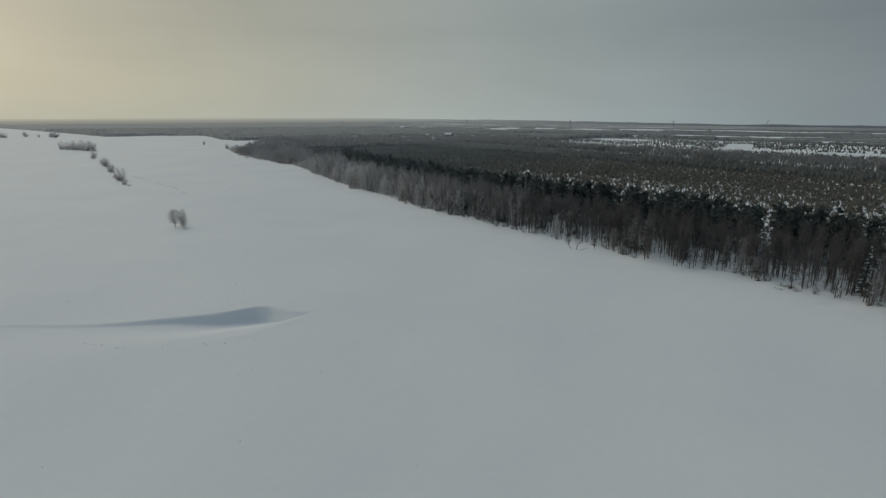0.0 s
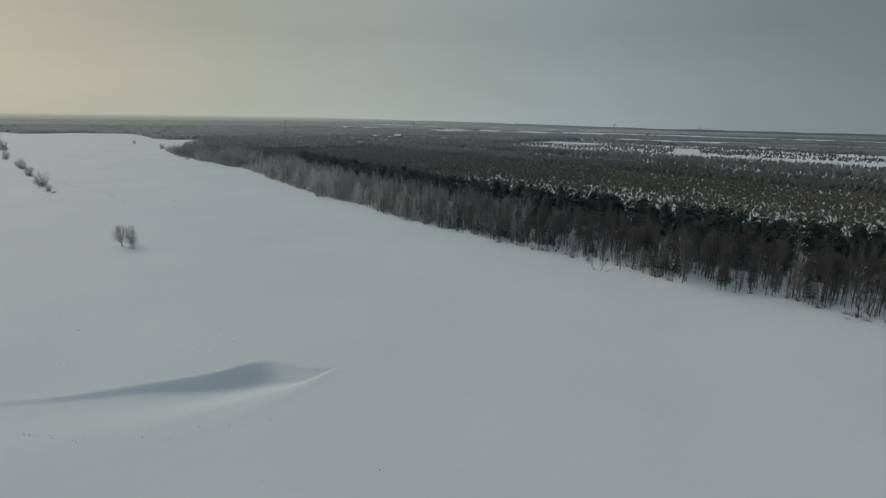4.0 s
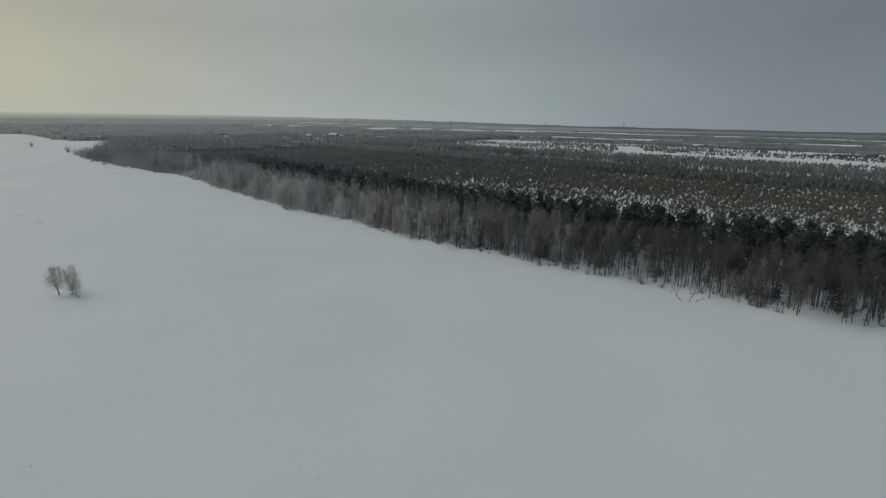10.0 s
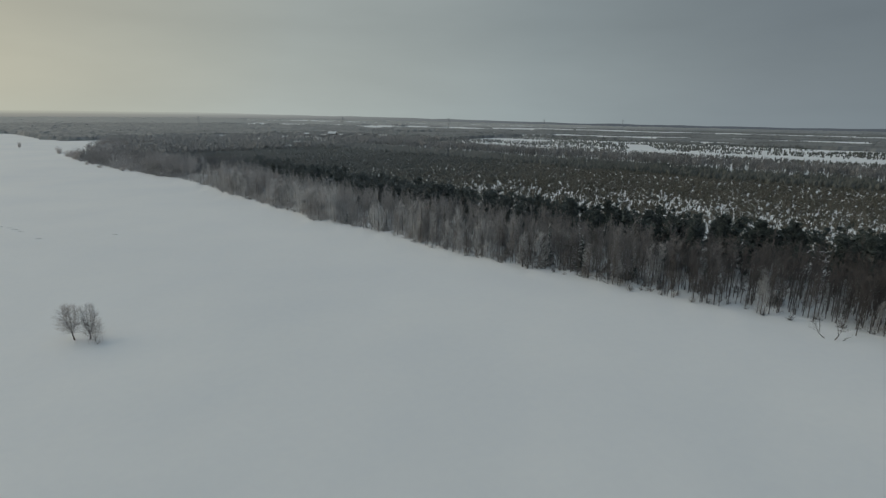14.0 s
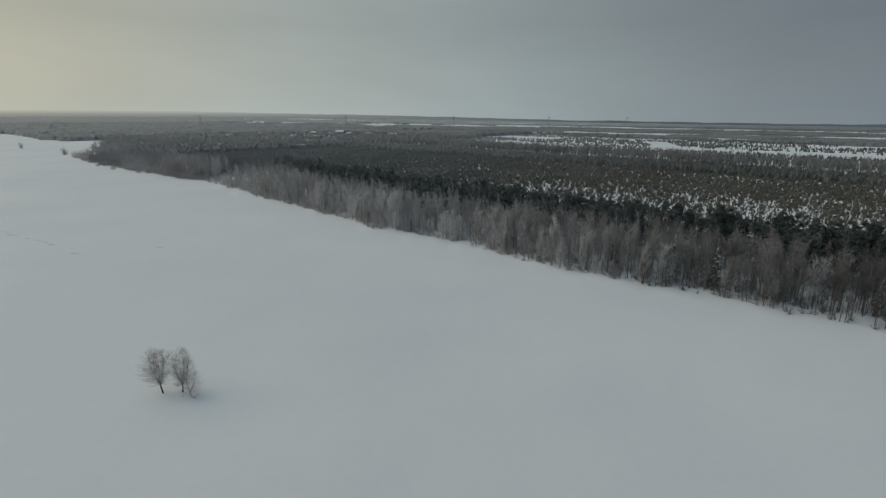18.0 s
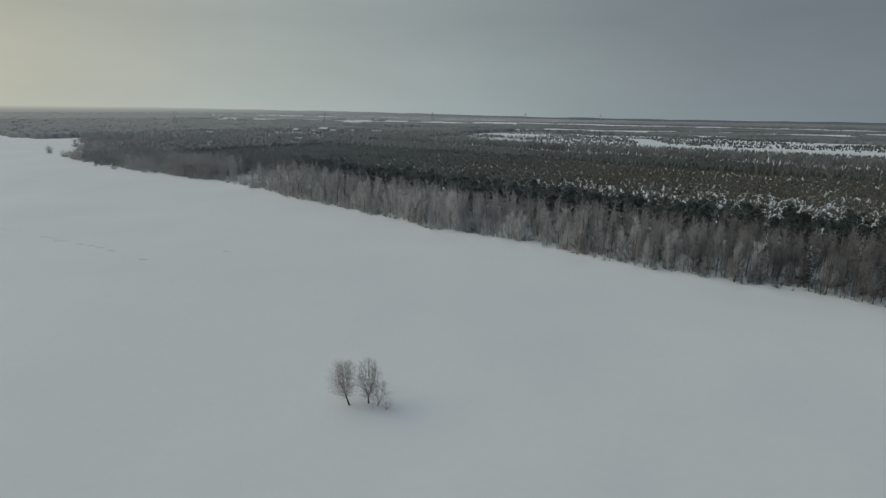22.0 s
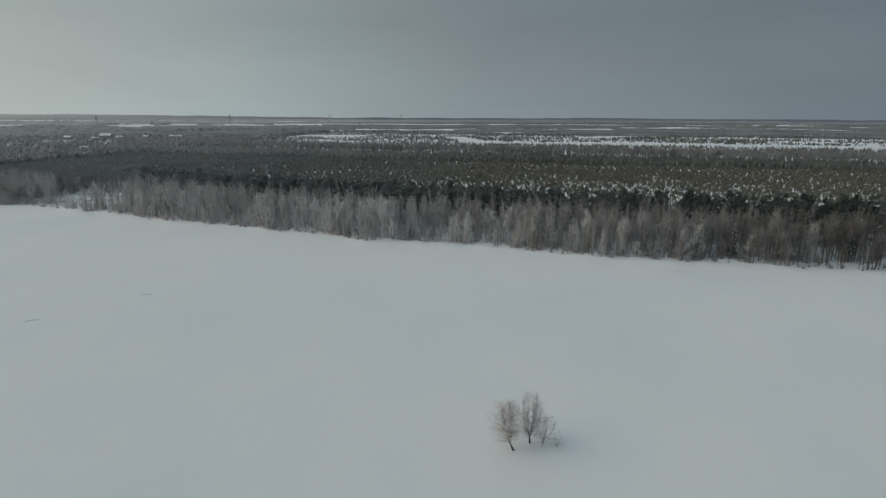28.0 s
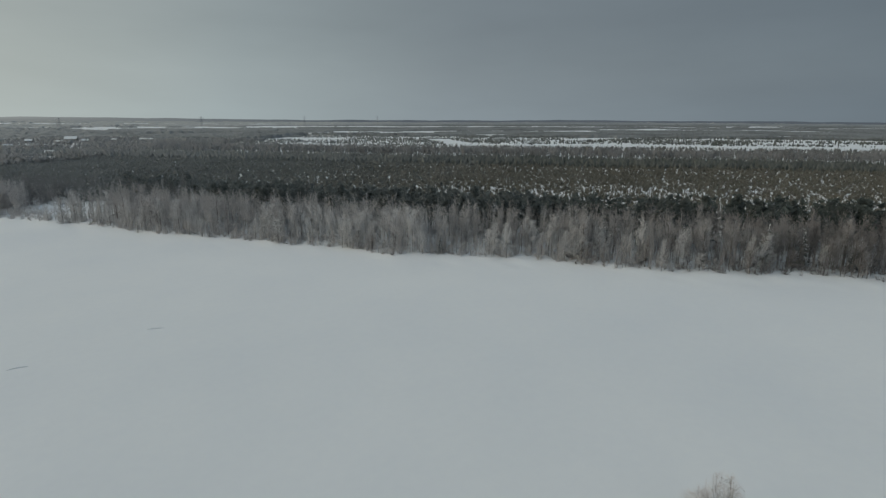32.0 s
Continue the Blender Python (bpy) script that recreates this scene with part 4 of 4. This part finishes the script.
put_lone("birch_sapling", 47.4, 162.5, "thin bare birch sapling in front of the wood", 212, 5.2, 4, 1.1, (0.1, 0.0), 420, 9, 0.34, 0.014, 0.66, 0.8, **BARE)
put_lone("birch_sapling", 52.5, 158.5, "thin bare birch sapling in front of the wood", 214, 4.4, 3, 0.8, (0.0, 0.1), 300, 9, 0.3, 0.014, 0.64, 0.7, **BARE)


# ---- houses, pylons and small things ----
def box_mesh(name, sx, sy, sz, mat, z=0.0):
    bm = bmesh.new()
    bmesh.ops.create_cube(bm, size=1.0, matrix=Matrix.Translation((0, 0, z + sz / 2)) @ Matrix.Diagonal((sx, sy, sz, 1)))
    bmesh.ops.bevel(bm, geom=bm.edges[:], offset=0.06, segments=1, affect="EDGES")
    me = bpy.data.meshes.new(name)
    bm.to_mesh(me)
    bm.free()
    me.materials.append(mat)
    return me


def gable_mesh(name, sx, sy, eave, ridge, thick, mat):
    """A pitched roof slab, ridge along x, with its overhang."""
    bm = bmesh.new()
    prof = ((-sy / 2 - 0.5, eave - 0.3), (0, ridge), (sy / 2 + 0.5, eave - 0.3), (sy / 2 + 0.5, eave - 0.3 + thick), (0, ridge + thick), (-sy / 2 - 0.5, eave - 0.3 + thick))
    ends = [[bm.verts.new((x, y, z)) for y, z in prof] for x in (-sx / 2 - 0.4, sx / 2 + 0.4)]
    for k in range(6):
        bm.faces.new((ends[0][k], ends[0][(k + 1) % 6], ends[1][(k + 1) % 6], ends[1][k]))
    bm.faces.new(ends[0][::-1])
    bm.faces.new(ends[1])
    bmesh.ops.recalc_face_normals(bm, faces=bm.faces[:])
    me = bpy.data.meshes.new(name)
    bm.to_mesh(me)
    bm.free()
    me.materials.append(mat)
    return me


def gable_wall(name, sx, sy, eave, ridge, mat):
    bm = bmesh.new()
    prof = ((-sy / 2, -0.4), (sy / 2, -0.4), (sy / 2, eave), (0, ridge - 0.05), (-sy / 2, eave))
    ends = [[bm.verts.new((x, y, z)) for y, z in prof] for x in (-sx / 2, sx / 2)]
    for k in range(5):
        bm.faces.new((ends[0][k], ends[0][(k + 1) % 5], ends[1][(k + 1) % 5], ends[1][k]))
    bm.faces.new(ends[0][::-1])
    bm.faces.new(ends[1])
    bmesh.ops.recalc_face_normals(bm, faces=bm.faces[:])
    me = bpy.data.meshes.new(name)
    bm.to_mesh(me)
    bm.free()
    me.materials.append(mat)
    return me


def house(x, y, sx, sy, eave, ridge, turn, label):
    root = new("house")
    root.matrix_basis = Matrix.Translation((x, y, float(height(np.array([x]), np.array([y]))[0]))) @ Matrix.Rotation(radians(turn), 4, "Z")
    wall = part("wall", gable_wall("house_wall", sx, sy, eave, ridge, M_WALL), root)
    roof = part("roof", gable_mesh("house_roof", sx, sy, eave, ridge, 0.35, M_SNOW), root, "snow-covered pitched roof")
    n = max(2, int(sx / 4.5))
    pane = box_mesh("house_window", 1.2, 0.12, 1.3, M_PANE)
    for side in (-1, 1):
        for k in range(n):
            w = part("window", pane, wall, "dark window pane")
            w.location = (-sx / 2 + (k + 0.5) * sx / n, side * (sy / 2 + 0.03), eave * 0.45)
    chimney = part("chimney", box_mesh("house_chimney", 0.7, 0.7, 1.6, M_BARK), roof)
    chimney.location = (sx * 0.2, 0, ridge - 0.2)
    tagged(root, label, "house", "houses of the far village")


for x, y, sx, sy, eave, ridge, turn in ((12, 1060, 14, 9, 5.4, 8.4, -28), (26, 1052, 7.5, 6, 3.0, 4.8, -20), (-4, 1052, 8, 6, 2.8, 4.2, -30), (-30, 1092, 9, 6.5, 3.2, 5.2, -30), 
                                        (96, 1030, 17, 6, 3.0, 4.2, -35), (58, 1040, 7, 6, 3.0, 4.8, -35), (-67, 963, 8.5, 6, 3.2, 5.2, 10), (-162, 1009, 8.5, 6, 3.4, 5.4, 0), (-249, 1117, 8, 6, 3.2, 5.2, 15),
                                        (-51, 822, 7.5, 5.5, 3.0, 4.8, -30),):
    house(x, y, sx, sy, eave, ridge, turn, "far low house with snow-covered pitched roof among woods")


def pylon_shape(tall=30.0):
    def leg(sx, sy):
        return spikes([[sx * 3.4, sy * 3.4, -0.5]], [[sx * 0.5, sy * 0.5, tall]], 0.2, 0.12)
    legs = [leg(a, b) for a in (-1, 1) for b in (-1, 1)]
    foot, tip = [], []
    for k in range(8):
        z0, z1 = tall * k / 8, tall * (k + 1) / 8
        w0, w1 = 3.4 - 2.9 * k / 8, 3.4 - 2.9 * (k + 1) / 8
        for a, b, c, d in ((-1, -1, 1, -1), (1, -1, 1, 1), (1, 1, -1, 1), (-1, 1, -1, -1)):
            foot.append((a * w0, b * w0, z0))
            tip.append((c * w1, d * w1, z1))
    arms = [spikes([[-w, 0, tall * h], [w, 0, tall * h]], [[0, 0, tall * h + 1.2]] * 2, 0.16, 0.16) for w, h in ((7, 0.72), (8.5, 0.83), (6, 0.94))]
    return legs, spikes(foot, tip, 0.08, 0.08), arms


legs, lattice, arms = pylon_shape()
pylon_parts = [("leg", mesh_of("pylon_leg", *m, M_STEEL), "") for m in legs] + [("lattice", mesh_of("pylon_lattice", *lattice, M_STEEL), "")] + [("arm", mesh_of("pylon_arm", *m, M_STEEL), "") for m in arms]
PYLONS = Kind("power_pylon", [pylon_parts], "grey steel lattice power pylon on the far plain", "pylon", "pylons of the power line")
for x, y in ((-245, 1350), (61, 1406), (340, 1460), (640, 1520), (930, 1570)):
    PYLONS.put(0, x, y, 0.2, 1.0, 1.0)


# wind-packed crests and old tracks on the river snow
def crest_mesh(seed, long, wide, tall):
    r = np.random.default_rng(seed)
    u, v = np.linspace(-1, 1, 15), np.linspace(-1, 1, 9)
    U, V = np.meshgrid(u, v, indexing="ij")
    edge = np.clip(1 - U ** 2, 0, 1) * np.clip(1 - np.abs(V) ** 1.5, 0, 1)
    skew = np.where(V > 0.15, 0.75, 1.2)
    X = U * long / 2
    Y = V * wide / 2 + 0.25 * wide * np.sin(U * 2.2 + r.uniform(0, 6))
    Z = tall * edge * skew * (0.85 + 0.3 * r.random(U.shape)) - 0.05
    i = (np.arange(14)[:, None] * 9 + np.arange(8)[None]).ravel()
    f = np.concatenate([np.stack([i, i + 9, i + 10], 1), np.stack([i, i + 10, i + 1], 1)])
    me = mesh_of("snow_crest", np.stack([X, Y, Z], -1).reshape(-1, 3), f, M_SNOW)
    me.polygons.foreach_set("use_smooth", np.ones(len(f), dtype=bool))
    return me


crest = [crest_mesh(s, 5.4, 0.55, 0.3) for s in (1, 2, 3)]
for k, (x, y, size) in enumerate(((-164, 318.5, 0.8), (-160, 315, 0.8), (-156.7, 311.3, 1.0), (-153.1, 306.6, 0.9), (-142.5, 293, 0.8), (-120.5, 295.5, 0.9))):
    ob = new("snow_crest", crest[k % 3])
    ob.matrix_basis = Matrix.Translation((x, y, float(height(np.array([x]), np.array([y]))[0]))) @ Matrix.Rotation(radians(-22 + 9 * math.sin(k * 2.1)), 4, "Z") @ Matrix.Diagonal((size * 0.85, size * 0.6, size * 0.9, 1))
    tagged(ob, "low hard wind-packed crest of snow on the river", "snow drift", "snow crests on the river")


def old_track(x0, y0, x1, y1, seed):
    """A drifted-over ski track: two low lips of snow with a groove between."""
    n = max(8, int(math.hypot(x1 - x0, y1 - y0) / 1.2))
    q = np.linspace(0, 1, n)
    ax, ay = (y0 - y1), (x1 - x0)
    ax, ay = ax / math.hypot(ax, ay), ay / math.hypot(ax, ay)
    sway = 1.1 * waves(q * 60, q * 7, seed, 26) * np.sin(q * math.pi) ** 0.4
    x, y = x0 + (x1 - x0) * q + ax * sway, y0 + (y1 - y0) * q + ay * sway
    keep = np.clip(1.1 + 0.9 * waves(q * 50, q, seed + 1, 11), 0.05, 1) * np.minimum(1, 8 * np.minimum(q, 1 - q))
    rows = []
    for off, up in ((-0.6, -0.04), (-0.32, 0.36), (0.0, 0.04), (0.34, 0.3), (0.7, -0.04)):
        px, py = x + ax * off, y + ay * off
        rows.append(np.stack([px, py, height(px, py) + np.where(up > 0, up * keep, up)], 1))
    v = np.stack(rows, 1).reshape(-1, 3)
    i = (np.arange(n - 1)[:, None] * 5 + np.arange(4)[None]).ravel()
    f = np.concatenate([np.stack([i, i + 5, i + 6], 1), np.stack([i, i + 6, i + 1], 1)])
    me = mesh_of("old_track", v, f, M_SNOW)
    me.polygons.foreach_set("use_smooth", np.ones(len(f), dtype=bool))
    tagged(new("old_track", me), "half-drifted old ski track across the river snow", "snow track", "old tracks on the river")


old_track(-221, 381, -183, 340, 71)
old_track(-181, 338.5, -167, 322, 73)


# dry weeds that stick out of the snow
def weed_shape(seed):
    r = np.random.default_rng(seed)
    n = 7
    a, out = r.uniform(0, 6.28, n), r.uniform(0.05, 0.3, n)
    foot = np.stack([0.05 * np.cos(a), 0.05 * np.sin(a), 0 * a - 0.1], 1)
    tip = np.stack([np.cos(a) * out, np.sin(a) * out, r.uniform(0.3, 0.7, n)], 1)
    return spikes(foot, tip, 0.02, 0.012), spikes(tip - [[0, 0, 0.05]], tip + [[0.02, 0, 0.14]], 0.045)


WEEDS = Kind("dry_weed", [(("stalk_tuft", mesh_of("weed_stalks", *a, M_BARK), ""), ("seed_head", mesh_of("weed_heads", *b, M_LIMB), "")) for a, b in (weed_shape(s) for s in (301, 302, 303))],
             "small dry brown weed sticking out of the snow", "weed", "dry weeds on the snow")
for k, (x, y) in enumerate(((-83.6, 118.9), (-80.7, 118.4), (-74, 114.1), (-72.3, 113.1), (-83.1, 123.8), (-86.8, 137.7), (-85.5, 138.4), (-78.5, 128.5), (-54.7, 126.4), (-50.4, 124.9), (-48.1, 122.9),
                            (-47.1, 120.2), (-51.1, 117.9), (-51.7, 119.9), (-56.2, 117), (-52.6, 117.6), (-54.1, 119.7), (-49.4, 116.6), (-45.1, 118), (-26.2, 60.8), (-6.8, 55.1), (-3.2, 55.8),
                            (-66.8, 92.3), (-65.9, 91.9), (-65.7, 92.5), (-64.8, 91.7), (-59.6, 90.0), (-58.9, 89.5), (-58.5, 89.8), (-58.2, 90.2), (-62.5, 90.8), (-50.9, 89.7), (-47.7, 89.0), (-47.3, 89.2), (-43.5, 90.7), (-40.2, 91.4), (-38.3, 92.0), (-35.0, 92.3), (-85.1, 114.9), (-85.9, 118.7), (-85.6, 119.2), (-83.6, 122.0), (-75.7, 116.6), (-51.3, 126.7), (-49.4, 124.4), (-31.6, 80.9), (-33.3, 79.1), (-19.9, 79.8),
                            (-66.9, 92.4), (-63.2, 91.6), (-44.3, 91.5), (-48.1, 55.8))):
    WEEDS.put(k, x, y, k * 1.7, 0.26 + 0.08 * (k % 3), 0.3 + 0.08 * (k % 4))


# fallen branches at the foot of the wood
def branch_shape(seed):
    r = np.random.default_rng(seed)
    q = np.linspace(0, 1, 6)
    path = np.stack([4.2 * q - 2, 0.5 * np.sin(q * 3), 0.12 + 0.9 * q * r.uniform(0.4, 1)], 1)
    k = r.integers(1, 6, 16)
    d = unit(r, 16)
    d[:, 2] = np.abs(d[:, 2])
    return tube(path, 0.09 * (1 - q) + 0.02, 6), spikes(path[k], path[k] + d * r.uniform(0.5, 1.3, 16)[:, None], 0.03)


BRANCHES = Kind("fallen_branch", [(("stem", mesh_of("branch_stem", *a, M_BARK), ""), ("crown", mesh_of("branch_twigs", *b, M_LIMB), "")) for a, b in (branch_shape(s) for s in (401, 402, 403))],
                "dark fallen branch half sunk in snow by the wood", "fallen branch", "fallen branches along the bank")
for k, (x, y) in enumerate(((43.6, 161.3), (67.3, 144.9), (74, 143), (27.3, 194), (80.7, 121.9), (83, 124), (57.5, 158), (-9, 240), (-13, 250), (17, 205), (-52, 305), (-20, 262), (5, 225), (-36, 288))):
    BRANCHES.put(k, x, y, k * 2.3, 0.5 + 0.1 * (k % 4), 0.8)
